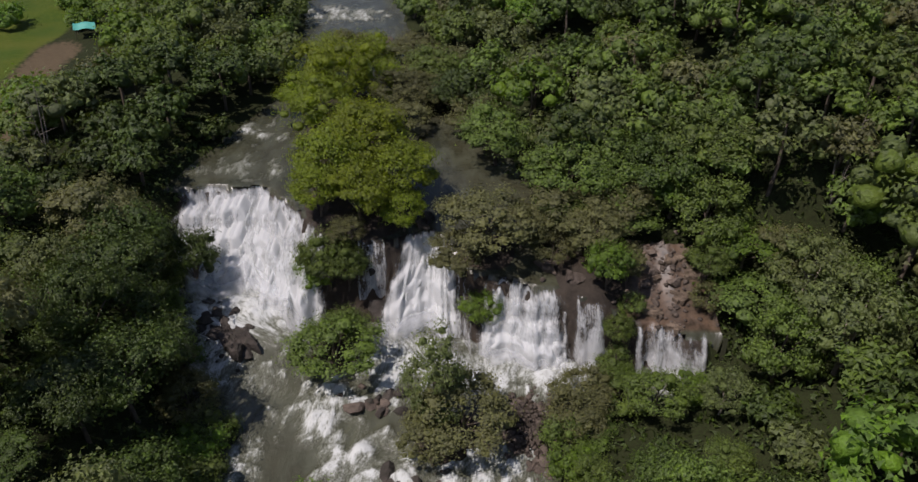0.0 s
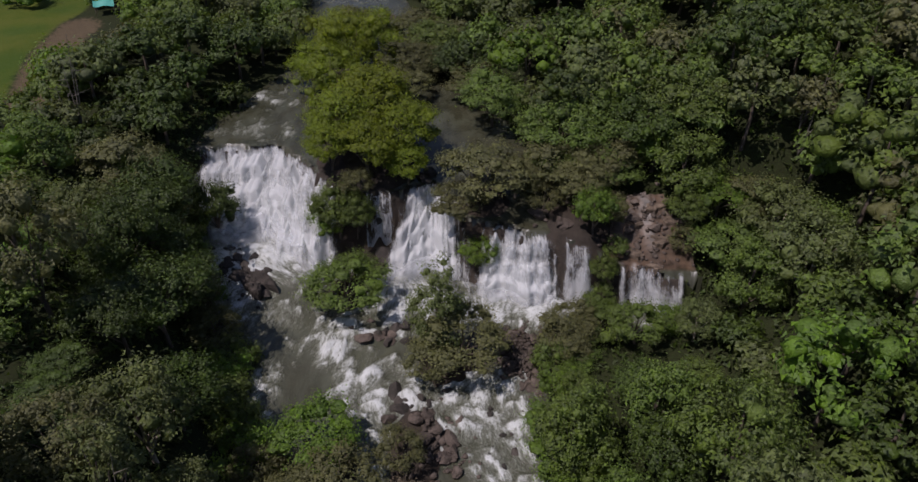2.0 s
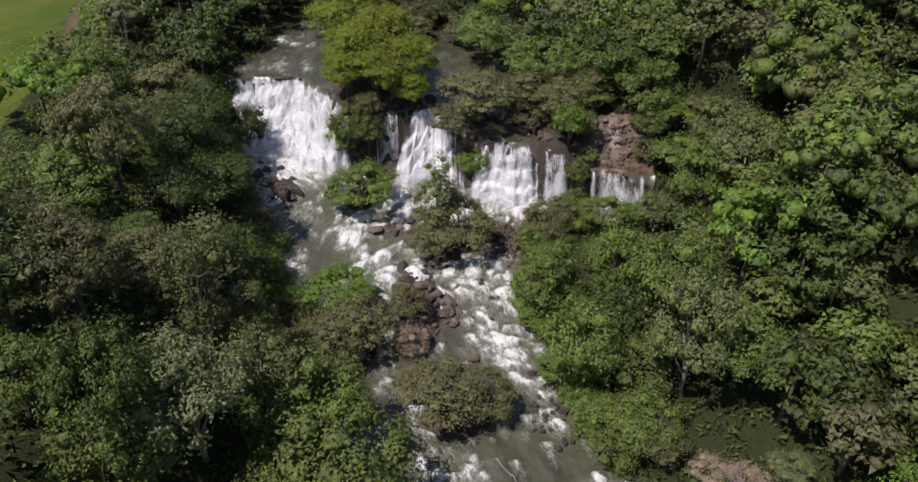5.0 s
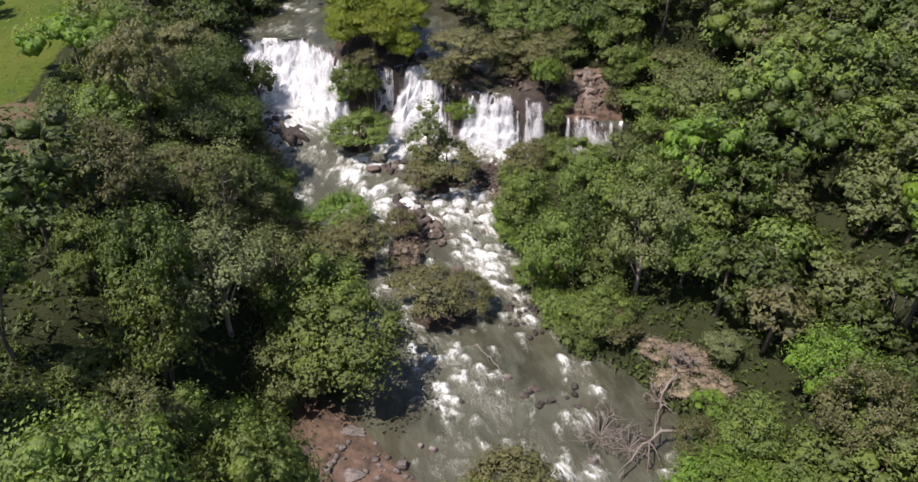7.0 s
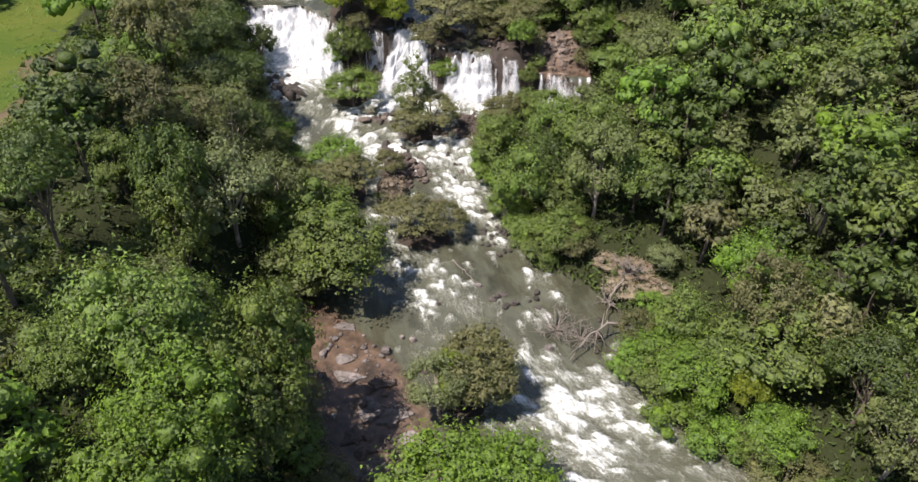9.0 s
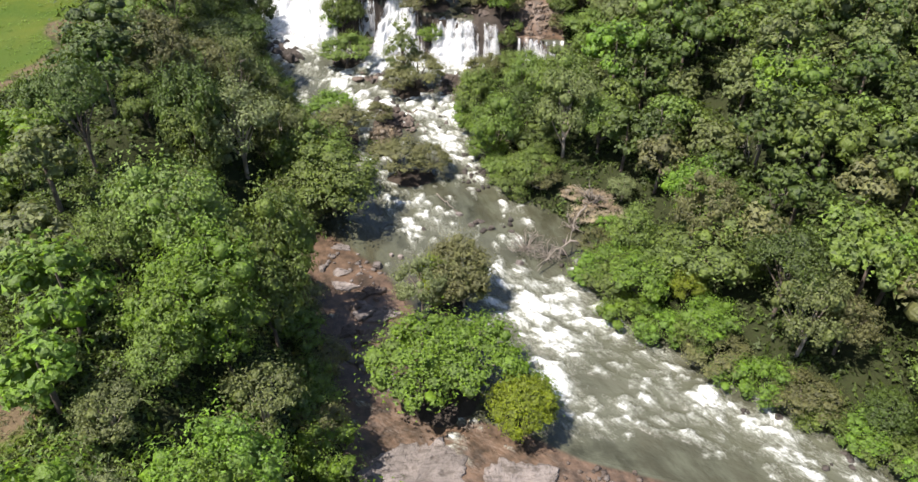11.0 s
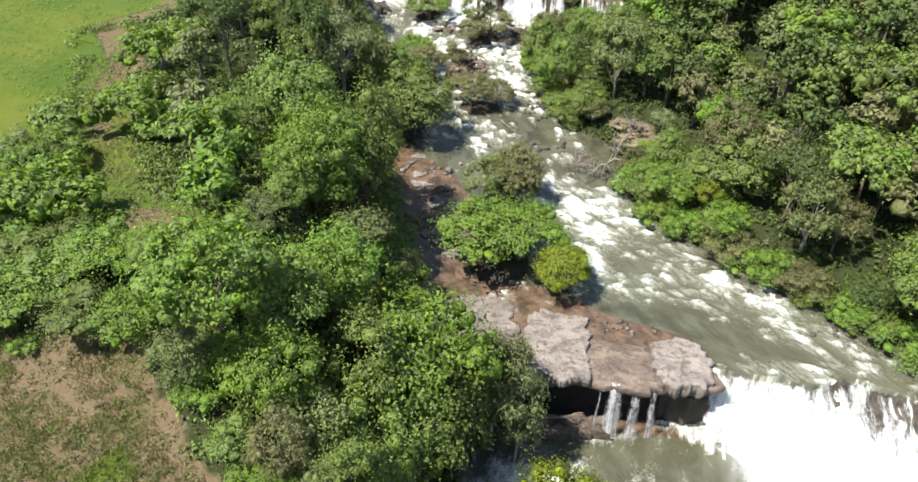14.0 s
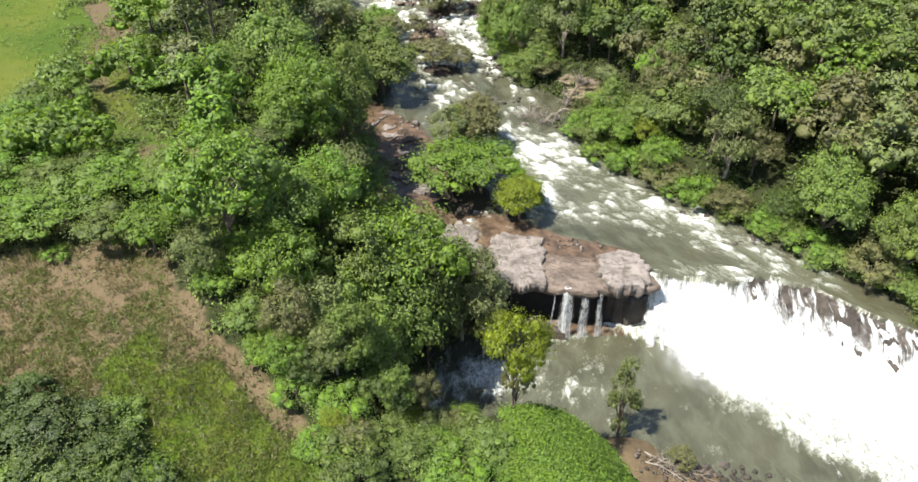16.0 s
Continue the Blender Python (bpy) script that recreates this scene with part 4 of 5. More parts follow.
RUBBLE = {kind: [] for kind in ROCKS}
PEBBLES = {kind: [rock_mesh("stone", i + seed, None, 0.4, 1) for i in range(3)] for kind, seed in (("dark", 21), ("brown", 27), ("pale", 33))}


def small_stone(kind, x, y, sx, sy, sz, turn, sink):
    me = PEBBLES[kind][int(abs(x * 11 + y * 5)) % 3]
    co = np.array([tuple(v.co) for v in me.vertices])
    base = float(max(water_level(x, y), ground_height(x, y))) + sz * (1 - 2 * sink)
    c, w = math.cos(turn), math.sin(turn)
    p = co * np.array((sx, sy, sz))
    RUBBLE[kind].append((np.column_stack((x + c * p[:, 0] - w * p[:, 1], y + w * p[:, 0] + c * p[:, 1], base + p[:, 2])), np.array([tuple(f.vertices) for f in me.polygons])))


# Broken stones on the bars and ledges: middle, half-widths, number, size, kind.
rnd = random.Random(9)
for kind, cx, cy, wx, wy, number, size in [("brown", 6.6, 43.0, 2.4, 4.2, 70, 0.55), ("brown", -2.0, 33, 2.2, 4.2, 20, 0.75), ("dark", -4.6, 37.2, 1.8, 1.5, 9, 0.9), ("brown", 19.8, 56, 2.2, 4.2, 9, 0.7),
                                           ("brown", -3.0, -9.5, 2.2, 4.5, 4, 0.6), ("pale", -2.4, -12.5, 1.8, 4.0, 2, 0.8), ("pale", -6.5, -2, 3.5, 2.6, 12, 0.45), ("pale", 18, -30.4, 2.6, 1.6, 4, 0.4),
                                           ("dark", 8.5, 21.5, 2.0, 3.5, 10, 0.6), ("dark", 10.5, 6.5, 3.0, 2.0, 10, 0.5), ("dark", -25.5, 54.5, 3.0, 2.8, 12, 0.8), ("dark", 4.0, 34, 2.5, 4.0, 10, 0.42),
                                           ("dark", 21, 0, 2.4, 3.0, 8, 0.55), ("brown", 9.8, 57.5, 2.6, 2.0, 10, 0.8), ("dark", -4.3, 65, 1.6, 1.2, 8, 0.9), ("dark", 35, -23, 2.0, 2.0, 7, 0.5),
                                           ("dark", 33, -58, 4.0, 1.6, 7, 0.6), ("brown", -9.5, 46.5, 2.5, 1.5, 10, 0.7), ("dark", -16.5, 27, 1.6, 5.0, 8, 0.8), ("brown", 13.2, 25, 1.0, 2.0, 6, 0.7),
                                           ("brown", -14.5, 112, 3.0, 9.0, 14, 0.9), ("dark", 9, 16, 1.8, 2.2, 8, 0.6), ("dark", 40, -28.8, 2.0, 1.0, 6, 0.5), ("brown", 9.5, 40.5, 2.2, 2.4, 24, 0.5), ("brown", 26.5, -58.2, 4.0, 1.6, 22, 0.4), ("dark", -28, 50, 3.0, 4.0, 14, 0.9), ("dark", -6.5, 46, 2.0, 2.0, 8, 0.8)]:
    for _ in range(number):
        x, y = cx + rnd.uniform(-1, 1) * wx, cy + rnd.uniform(-1, 1) * wy
        r = size * rnd.uniform(0.5, 1.35)
        if r < 0.55:
            small_stone(kind, x, y, r * rnd.uniform(0.85, 1.4), r * rnd.uniform(0.7, 1.1), r * rnd.uniform(0.5, 0.9), rnd.uniform(0, 6.28), rnd.uniform(0.25, 0.42))
            continue
        boulder(kind, x, y, r * rnd.uniform(0.85, 1.3), r * rnd.uniform(0.7, 1.1), r * rnd.uniform(0.5, 0.8), rnd.uniform(0, 360), rnd.uniform(0.3, 0.42), "broken stones among the rapids")

for kind, cx, cy, wx, wy, number in [("brown", 7.5, 42.5, 4.0, 5.0, 260), ("brown", -2.0, 33, 3.0, 5.0, 140), ("brown", 21, 56, 4.6, 5.2, 110), ("dark", 31.5, -58.5, 6.0, 1.6, 60), ("brown", 26, -57.4, 5.0, 1.2, 70),
                                     ("brown", -3.5, -9, 3.0, 6.0, 14), ("pale", -5.5, -2, 5.0, 3.0, 24), ("brown", 18, -29.8, 4.0, 1.2, 16), ("dark", -26, 53, 4.0, 5.0, 90), ("dark", 9.5, 19, 2.5, 4.0, 60)]:
    for _ in range(number):
        x, y, r = rnd.gauss(cx, wx * 0.5), rnd.gauss(cy, wy * 0.5), rnd.uniform(0.14, 0.42)
        small_stone(kind, x, y, r * rnd.uniform(0.9, 1.5), r, r * rnd.uniform(0.5, 0.9), rnd.uniform(0, 6.28), rnd.uniform(0.2, 0.4))
for kind, label in (("dark", "wet dark broken stones at the water's edge"), ("brown", "brown broken stones heaped on bars and ledges"), ("pale", "small pale stones in shallow water")):
    v, f = joined_lists(RUBBLE[kind])
    tagged(new("rubble", mesh_from("rubble", v, f, {"dark": ROCK_DARK, "brown": ROCK_BROWN, "pale": ROCK_PALE}[kind])), label, "rubble", kind="stuff")
for kind in PEBBLES:
    for me in PEBBLES[kind]:
        bpy.data.meshes.remove(me)

def broken_ledge(x0, x1, down_to, seed, label):
    """Jagged dark bedrock that breaks the sheet of the lower falls."""
    nu, nv = int((x1 - x0) / 0.12), 64
    u, v = (a.ravel() for a in np.meshgrid(np.linspace(x0, x1, nu), np.linspace(0.02, down_to, nv)))
    out, down = fall_path(v, "slope")
    rim = np.minimum(np.minimum(smooth(u - x0, 0, 2.5), smooth(x1 - u, 0, 2.5)), smooth(down_to - v, 0, 0.25))
    jag = 1 - np.abs(2 * fractal(u / 0.5, v * 7, seed, 4) - 1)
    y = along(LIP_LOW, u) + 0.2 - out * (3.4 + 4.7 * smooth(u, 28, 44)) - 0.3 * (jag - 0.5)
    z = -3.1 - 7.0 * down + 1.1 * (fractal(u / 2.6, v * 4, seed + 5, 3) - 0.45) + 1.3 * (jag - 0.74) - 0.3 - 1.8 * (1 - rim)
    return tagged(new("rock_ledge", mesh_from("rock_ledge", np.stack((u, y, z), 1), grid_faces(nu, nv), ROCK_DARK)), label, "rock ledge")


broken_ledge(37, 62, 0.68, 401, "dark jagged wet rock ledge breaking the lower falls")

# ---- foliage ----
def leaf_cloud(centres, radii, count, size, rnd, flat=0.75, slim=0.55, droop=0.0, up=0.45, heart=None):
    """Pointed leaves round cluster centres, one triangle each."""
    m = len(centres) * count
    c, r = np.repeat(centres, count, 0), np.repeat(radii, count)[:, None]
    d = rnd.normal(size=(m, 3))
    d /= np.linalg.norm(d, axis=1)[:, None]
    d[:, 2] = np.where(d[:, 2] < -0.35, -0.5 * d[:, 2], d[:, 2])
    stretch = np.repeat(rnd.uniform(0.75, 1.3, (len(centres), 3)), count, 0)
    reach = np.where(rnd.rand(m, 1) < 0.14, rnd.uniform(1.1, 1.55, (m, 1)), rnd.uniform(0.3, 1.1, (m, 1)) ** 0.5)
    p = c + d * r * reach * stretch * np.array((1, 1, flat))
    n = d * 0.8 + np.array((0, 0, up)) + rnd.normal(size=(m, 3)) * 0.36
    if heart is not None:
        h = p - heart
        n = n + 0.5 * h / (np.linalg.norm(h, axis=1)[:, None] + 1e-6)
    n /= np.linalg.norm(n, axis=1)[:, None]
    t = np.cross(n, rnd.normal(size=(m, 3)))
    t[:, 2] -= droop
    t /= np.linalg.norm(t, axis=1)[:, None]
    b = np.cross(n, t)
    s = size * rnd.uniform(0.65, 1.35, (m, 1))
    v = np.stack((p - t * s * 0.5 - b * s * slim * 0.5, p - t * s * 0.3 + b * s * slim * 0.6, p + t * s * 0.6), 1).reshape(-1, 3)
    return v, np.arange(3 * m).reshape(-1, 3)


def tube(path, radii, sides=6):
    """A tapered limb along a path."""
    path = np.asarray(path, float)
    k = len(path)
    tang = np.gradient(path, axis=0)
    tang /= np.linalg.norm(tang, axis=1)[:, None] + 1e-9
    side = np.cross(tang, np.where(np.abs(tang[:, 2:]) > 0.9, (1.0, 0, 0), (0, 0, 1.0)))
    side /= np.linalg.norm(side, axis=1)[:, None] + 1e-9
    other = np.cross(tang, side)
    a = np.arange(sides) * 2 * math.pi / sides
    ring = side[:, None] * np.cos(a)[None, :, None] + other[:, None] * np.sin(a)[None, :, None]
    v = (path[:, None] + ring * np.asarray(radii)[:, None, None]).reshape(-1, 3)
    f = []
    for i in range(k - 1):
        for j in range(sides):
            q = (i * sides + j, i * sides + (j + 1) % sides, (i + 1) * sides + (j + 1) % sides, (i + 1) * sides + j)
            f.append((q[0], q[1], q[2]))
            f.append((q[0], q[2], q[3]))
    return v, np.array(f)


def joined(pieces):
    vs, fs, n = [], [], 0
    for v, f in pieces:
        vs.append(v)
        fs.append(f + n)
        n += len(v)
    return np.concatenate(vs), np.concatenate(fs)


ICO = np.array([(0, 0, 1)] + [(0.894 * math.cos(k * 1.2566), 0.894 * math.sin(k * 1.2566), 0.447) for k in range(5)]
               + [(0.894 * math.cos(k * 1.2566 + 0.6283), 0.894 * math.sin(k * 1.2566 + 0.6283), -0.447) for k in range(5)] + [(0, 0, -1)])
ICO_F = np.array([f for k in range(5) for f in ((0, 1 + k, 1 + (k + 1) % 5), (1 + k, 6 + k, 1 + (k + 1) % 5), (1 + (k + 1) % 5, 6 + k, 6 + (k + 1) % 5), (11, 6 + (k + 1) % 5, 6 + k))])


def leaf_masses(centres, radii, fill, rnd, flat):
    """The closed inner foliage of each cluster: a small jagged lump that the outer leaves stand on."""
    m = len(centres)
    turn = rnd.uniform(0, 6.28, m)[:, None]
    x, y = ICO[:, 0] * np.cos(turn) - ICO[:, 1] * np.sin(turn), ICO[:, 0] * np.sin(turn) + ICO[:, 1] * np.cos(turn)
    p = np.stack((x, y, np.broadcast_to(ICO[:, 2], x.shape) * flat), 2) * rnd.uniform(0.7, 1.15, (m, 12, 1)) * (radii * fill)[:, None, None]
    p[..., 2] -= 0.3 * radii[:, None]
    return (p + centres[:, None]).reshape(-1, 3), (ICO_F[None] + 12 * np.arange(m)[:, None, None]).reshape(-1, 3)


def spaced(number, gap, low, rnd):
    """Directions that keep apart from one another, none pointing below low."""
    out, tries = [], 0
    while len(out) < number and tries < 3000:
        tries += 1
        d = rnd.normal(size=3)
        d /= np.linalg.norm(d)
        if d[2] > low and all(np.linalg.norm(d - o) > gap * (1 - tries / 3500) for o in out):
            out.append(d)
    return np.array(out)


def crown_clusters(rnd, rad, high, mid, low, lobes, each, kind):
    """Clusters of leaves gathered into a few large boughs, with gaps between them."""
    c, r = [], []
    size = np.array((rad, rad, high))
    for d in spaced(lobes, 1.9 / math.sqrt(lobes) * 1.35, low, rnd):
        big = rad * rnd.uniform(0.8, 1.2) * 1.32 / math.sqrt(lobes)
        heart = d * (size - big * 0.8) * rnd.uniform(0.75, 1.08)
        if kind == "cone":
            heart[:2] *= max(0.1, 0.6 - 0.62 * heart[2] / high)
        for e in spaced(each, 0.85, -0.45, rnd):
            if np.dot(e, d) < -0.35:
                e = -e
                e[2] = abs(e[2])
            c.append(heart + e * big * np.array((0.85, 0.85, 0.7)) * rnd.uniform(0.7, 1.1) + np.array((0, 0, mid)))
            r.append(big * rnd.uniform(0.4, 0.72))
    return np.array(c), np.array(r)


def tree_proto(kind, seed, leaf, bark=None, clusters=34, count=72, size=0.38, label="", category="tree", name="tree"):
    """A tree of 10 m with a crown about 4 m in radius; copies are scaled to their own height and spread."""
    rnd = np.random.RandomState(seed)
    bark = bark or BARK
    shape = {"round": (4.3, 4.0, 5.9, -0.5), "tall": (3.7, 4.7, 5.3, -0.75), "flat": (4.7, 2.7, 7.1, -0.3), "plume": (3.8, 4.4, 5.5, -0.8),
             "sparse": (4.0, 4.0, 6.0, -0.6), "cone": (3.4, 4.9, 5.0, -1.0), "shrub": (4.4, 4.8, 4.6, -0.5)}[kind]
    rad, high, mid, low = shape
    each = 6
    c, radii = crown_clusters(rnd, rad, high, mid, low, max(5, int(clusters * 1.25 / each)), each, kind)
    radii = radii * {"flat": 1.05, "sparse": 0.95, "cone": 0.7}.get(kind, 1.0)
    flat = {"flat": 0.5, "plume": 1.1, "tall": 1.0}.get(kind, 0.95)
    fill = {"sparse": 0.55, "cone": 0.5, "plume": 0.5}.get(kind, 0.56)
    outer = leaf_cloud(c, radii * 1.12, int(count * 1.4), size * 0.71, rnd, flat, {"plume": 0.3, "cone": 0.5}.get(kind, 0.66), {"plume": 0.7}.get(kind, 0.15), 0.25, np.array((0, 0, mid - 0.3 * high)))
    v, f = joined([outer, leaf_masses(c, radii, fill, rnd, flat)])
    crown = mesh_from("crown", v, f, leaf)
    base = new(name)
    child("crown", crown, base)
    top = mid + high * 0.45
    sway = rnd.uniform(-0.5, 0.5, 2)
    k = np.linspace(0, 1, 7)
    trunk = np.stack((sway[0] * np.sin(k * 2.5), sway[1] * np.sin(k * 3), -0.8 + (top + 0.8) * k), 1)
    thick = {"shrub": 0.1, "plume": 0.11}.get(kind, 0.21)
    pieces = [tube(trunk, thick * (1.25 - 1.0 * k), 6)]
    for q in c[rnd.permutation(len(c))[:9]]:
        h = np.clip((q[2] - 1.5) / (top + 0.8) * rnd.uniform(0.45, 0.75), 0.1, 0.9)
        start = np.array([np.interp(h, k, trunk[:, i]) for i in range(3)])
        s = np.linspace(0, 1, 5)[:, None]
        bend = start + (q - start) * s + np.array((0, 0, 0.5)) * np.sin(s * math.pi) + rnd.normal(size=3) * 0.25 * np.sin(s * math.pi)
        pieces.append(tube(bend, thick * 0.5 * (1.1 - s[:, 0]), 4))
    v, f = joined(pieces)
    child("trunk", mesh_from("trunk", v, f, bark, True), base)
    return tagged(base, label, category)


def bare_proto(seed, label, name="bare_shrub", limbs=16, spread_xy=2.2, high=3.0, thick=0.07):
    """A leafless tangle of forked branches."""
    rnd = np.random.RandomState(seed)
    pieces = []
    for i in range(limbs):
        a = rnd.uniform(0, 6.28)
        s = np.linspace(0, 1, 6)[:, None]
        tip = np.array((math.cos(a) * spread_xy * rnd.uniform(0.4, 1), math.sin(a) * spread_xy * rnd.uniform(0.4, 1), high * rnd.uniform(0.3, 1)))
        way = tip * s + rnd.normal(size=3) * 0.35 * np.sin(s * math.pi) + np.array((0, 0, 0.4)) * np.sin(s * math.pi)
        pieces.append(tube(way, thick * (1.1 - s[:, 0]), 5))
        for j in range(3):
            h = rnd.uniform(0.4, 0.85)
            start = np.array([np.interp(h, s[:, 0], way[:, m]) for m in range(3)])
            end = start + rnd.normal(size=3) * np.array((0.7, 0.7, 0.5)) + np.array((0, 0, 0.3))
            pieces.append(tube(start + (end - start) * s, thick * 0.5 * (1.1 - s[:, 0]), 4))
    v, f = joined(pieces)
    base = new(name)
    child("branch", mesh_from("branch", v, f, BARK_GREY, True), base)
    return tagged(base, label, "dead shrub")


PARK = pose(0, 0, -400)
USED = set()


def plant(proto, x, y, high, wide, turn=None, z=None, tall=10.0, radius=4.0, group=""):
    """Stand a copy of a prototype on the ground (the first one is the prototype itself)."""
    base = float(ground_height(x, y)) if z is None else z
    turn = (x * 53 + y * 97) % 360 if turn is None else turn
    m = pose(x, y, base, 0, 0, turn) @ Matrix.Diagonal((wide / radius, wide / radius, high / tall, 1))
    if proto.name not in USED:
        USED.add(proto.name)
        proto.matrix_basis = m
        ob = proto
    else:
        lean = proto.scale.copy()
        proto_m = Matrix.Diagonal((1 / lean.x, 1 / lean.y, 1 / lean.z, 1))
        ob = copy_thing(proto, m @ proto_m)
    return tagged(ob, group=group)


P = {
    "round": tree_proto("round", 1, LEAF_MID, label="leafy mid-green forest tree with a rounded crown", clusters=40, count=66),
    "round_b": tree_proto("round", 2, LEAF_DARK, label="dark green forest tree with a dense rounded crown", clusters=42, count=66),
    "tall": tree_proto("tall", 3, LEAF_MID, label="tall mid-green forest tree with a narrow crown", clusters=40, count=64),
    "tall_b": tree_proto("tall", 4, LEAF_GREY, BARK_PALE, label="grey-green forest tree with a tall pale trunk", clusters=38, count=62),
    "flat": tree_proto("flat", 5, LEAF_DARK, label="dark green spreading tree with layered foliage", clusters=32, count=72),
    "bright": tree_proto("round", 6, LEAF_BRIGHT, label="bright green leafy tree in full sun", clusters=38, count=60),
    "olive": tree_proto("sparse", 7, LEAF_OLIVE, label="olive-green tree with thin open foliage and bare twigs", clusters=42, count=62, size=0.34),
    "plume": tree_proto("plume", 8, LEAF_YELLOW, label="feathery yellow-green bamboo clump", clusters=30, count=80, size=0.5, category="bamboo", name="bamboo_clump"),
    "shrub": tree_proto("shrub", 9, LEAF_MID, label="bushy green shrub on the river bank", clusters=28, count=62, size=0.38, category="shrub", name="shrub"),
    "shrub_b": tree_proto("shrub", 10, LEAF_BRIGHT, label="bright green bushy shrub on the bank", clusters=28, count=62, size=0.38, category="shrub", name="shrub"),
    "shrub_dark": tree_proto("shrub", 15, LEAF_DARK, label="dark green bushy shrub on the open slope", clusters=30, count=62, size=0.34, category="shrub", name="shrub"),
    "yellow": tree_proto("round", 11, LEAF_YELLOW, label="large yellow-green tree on the rocky islet between the falls", clusters=60, count=90, size=0.34),
    "yellow_b": tree_proto("tall", 16, LEAF_YELLOW, label="yellow-green forest tree with a leafy upright crown", clusters=36, count=64),
    "willow": tree_proto("sparse", 21, LEAF_PALE, BARK_PALE, label="pale grey-green tree with fine open foliage", clusters=46, count=66, size=0.34),
    "umbrella": tree_proto("flat", 18, LEAF_YELLOW, label="yellow-green flat-topped tree leaning over the plunge pool", clusters=40, count=64),
    "cone": tree_proto("cone", 12, LEAF_GREY, label="slender grey-green tree with open pointed crown among the rapids", clusters=44, count=60, size=0.34),
    "dry": tree_proto("shrub", 14, LEAF_DRY, BARK_PALE, label="dry brown brush heaped on the bank", clusters=20, count=50, size=0.5, category="shrub", name="dry_brush"),
}

# Trees that stand by themselves: kind, x, y, height, spread.
ALONE_UP = [("yellow", -13.8, 67, 8.8, 4.0), ("yellow", -6.4, 66.5, 8.2, 4.0), ("yellow", -10.2, 69.5, 10.0, 4.6), ("yellow", -15, 64, 6.8, 2.8), ("yellow", -10.6, 63.6, 7.4, 3.4), ("yellow", -6.0, 63.0, 5.6, 2.5),
            ("plume", -17, 82, 8.5, 4.8), ("plume", -15.5, 90, 11, 5.0), ("plume", -12, 79, 6, 4.0), ("plume", -19, 97, 9, 4.5), ("olive", -7, 84, 4.5, 3.5), ("olive", -5, 92, 5, 4.0), ("olive", -9, 102, 5, 4.0),
            ("olive", -2, 100, 6, 4.5), ("round", 4.5, 75, 8, 4), ("olive", 2.5, 83, 7, 4), ("round_b", 0, 90, 8, 4), ("round", -3, 98, 8, 4), ("plume", -21, 88, 7, 4), ("plume", -12, 95, 7, 4), ("olive", -8, 90, 6, 4), ("plume", -13, 104, 7, 4.2), ("olive", -7, 110, 6, 4), ("olive", -17, 107, 6, 4), ("plume", -20, 104, 7, 4), ("round", -12, 49.6, 6.2, 4.0), ("round", -11.6, 53, 4.6, 2.2), ("round", -14.2, 60.2, 8, 2.8), ("round", -12, 59.4, 6.5, 2.2), ("round_b", -28.6, 60.5, 8.5, 3.0)]
ALONE_MID = [("round_b", -33.8, 58, 9.5, 4.2), ("flat", -31.8, 52, 8.5, 3.8), ("round_b", -28.5, 46.5, 9, 3.8), ("cone", -2.2, 43.5, 12.5, 4.4), ("olive", 0.2, 41.5, 6.5, 4.4), ("olive", -3, 40, 5, 2.6), ("olive", 3, 59.5, 7.4, 5.0), ("olive", 0.2, 58.5, 5.5, 3.4), ("bright", 2.3, 55.2, 4.2, 2.0),
             ("olive", 6.5, 60.5, 5.5, 3.0), ("olive", 11, 62, 6, 4.2), ("olive", 13.4, 59, 5.6, 3.2), ("bright", 14.8, 54.5, 6.5, 2.2), ("round", 15.6, 51.4, 4.6, 1.5), ("round", 14.6, 45.4, 4.0, 2.8), ("olive", 11.5, 45, 5, 3.2)]
ALONE_LOW = [("bright", -12.8, 31, 6.2, 3.6), ("olive", -10, 26, 6, 3.8), ("olive", -13, 24, 6, 3.6), ("dry", -4.6, 26, 3.8, 1.7), ("olive", -5.2, 30, 4.5, 2.2), ("shrub_b", -5.5, 25.5, 2.5, 1.2),
             ("olive", -1.5, 17.5, 5.4, 4.0), ("olive", 2.6, 18, 4.4, 3.0), ("willow", -20, 8.8, 13, 4.8), ("tall_b", -16.2, 14.5, 11, 3.6), ("cone", -22, 18.5, 14, 4.0), ("cone", -18.2, 20.5, 12, 3.6), ("round", -19, -15.5, 13, 4.4), ("round", -9.5, 8.6, 10.8, 5.8), ("round", -12.5, 13, 11, 4.6), ("tall_b", -14, 7, 9, 4.4),
             ("willow", 2.2, -9.4, 8.2, 2.9), ("yellow_b", 3.4, -8.2, 7.4, 2.2), ("olive", 6.2, -7.4, 8.4, 3.8), ("olive", 5.4, -6.6, 7.0, 3.6), ("tall_b", 6.8, -8.2, 6.8, 3.0), ("bright", 3.2, -21, 8.4, 5.2), ("bright", 7.0, -20, 8.0, 4.6), ("yellow", 11.8, -25, 6.5, 3.0), ("bright", 12.2, -23, 5, 2.6), ("bright", 25.8, -8.6, 6.4, 3.2), ("bright", 24.4, -4.4, 5, 2.6), ("yellow", 30.5, -10.5, 5.5, 1.8)]
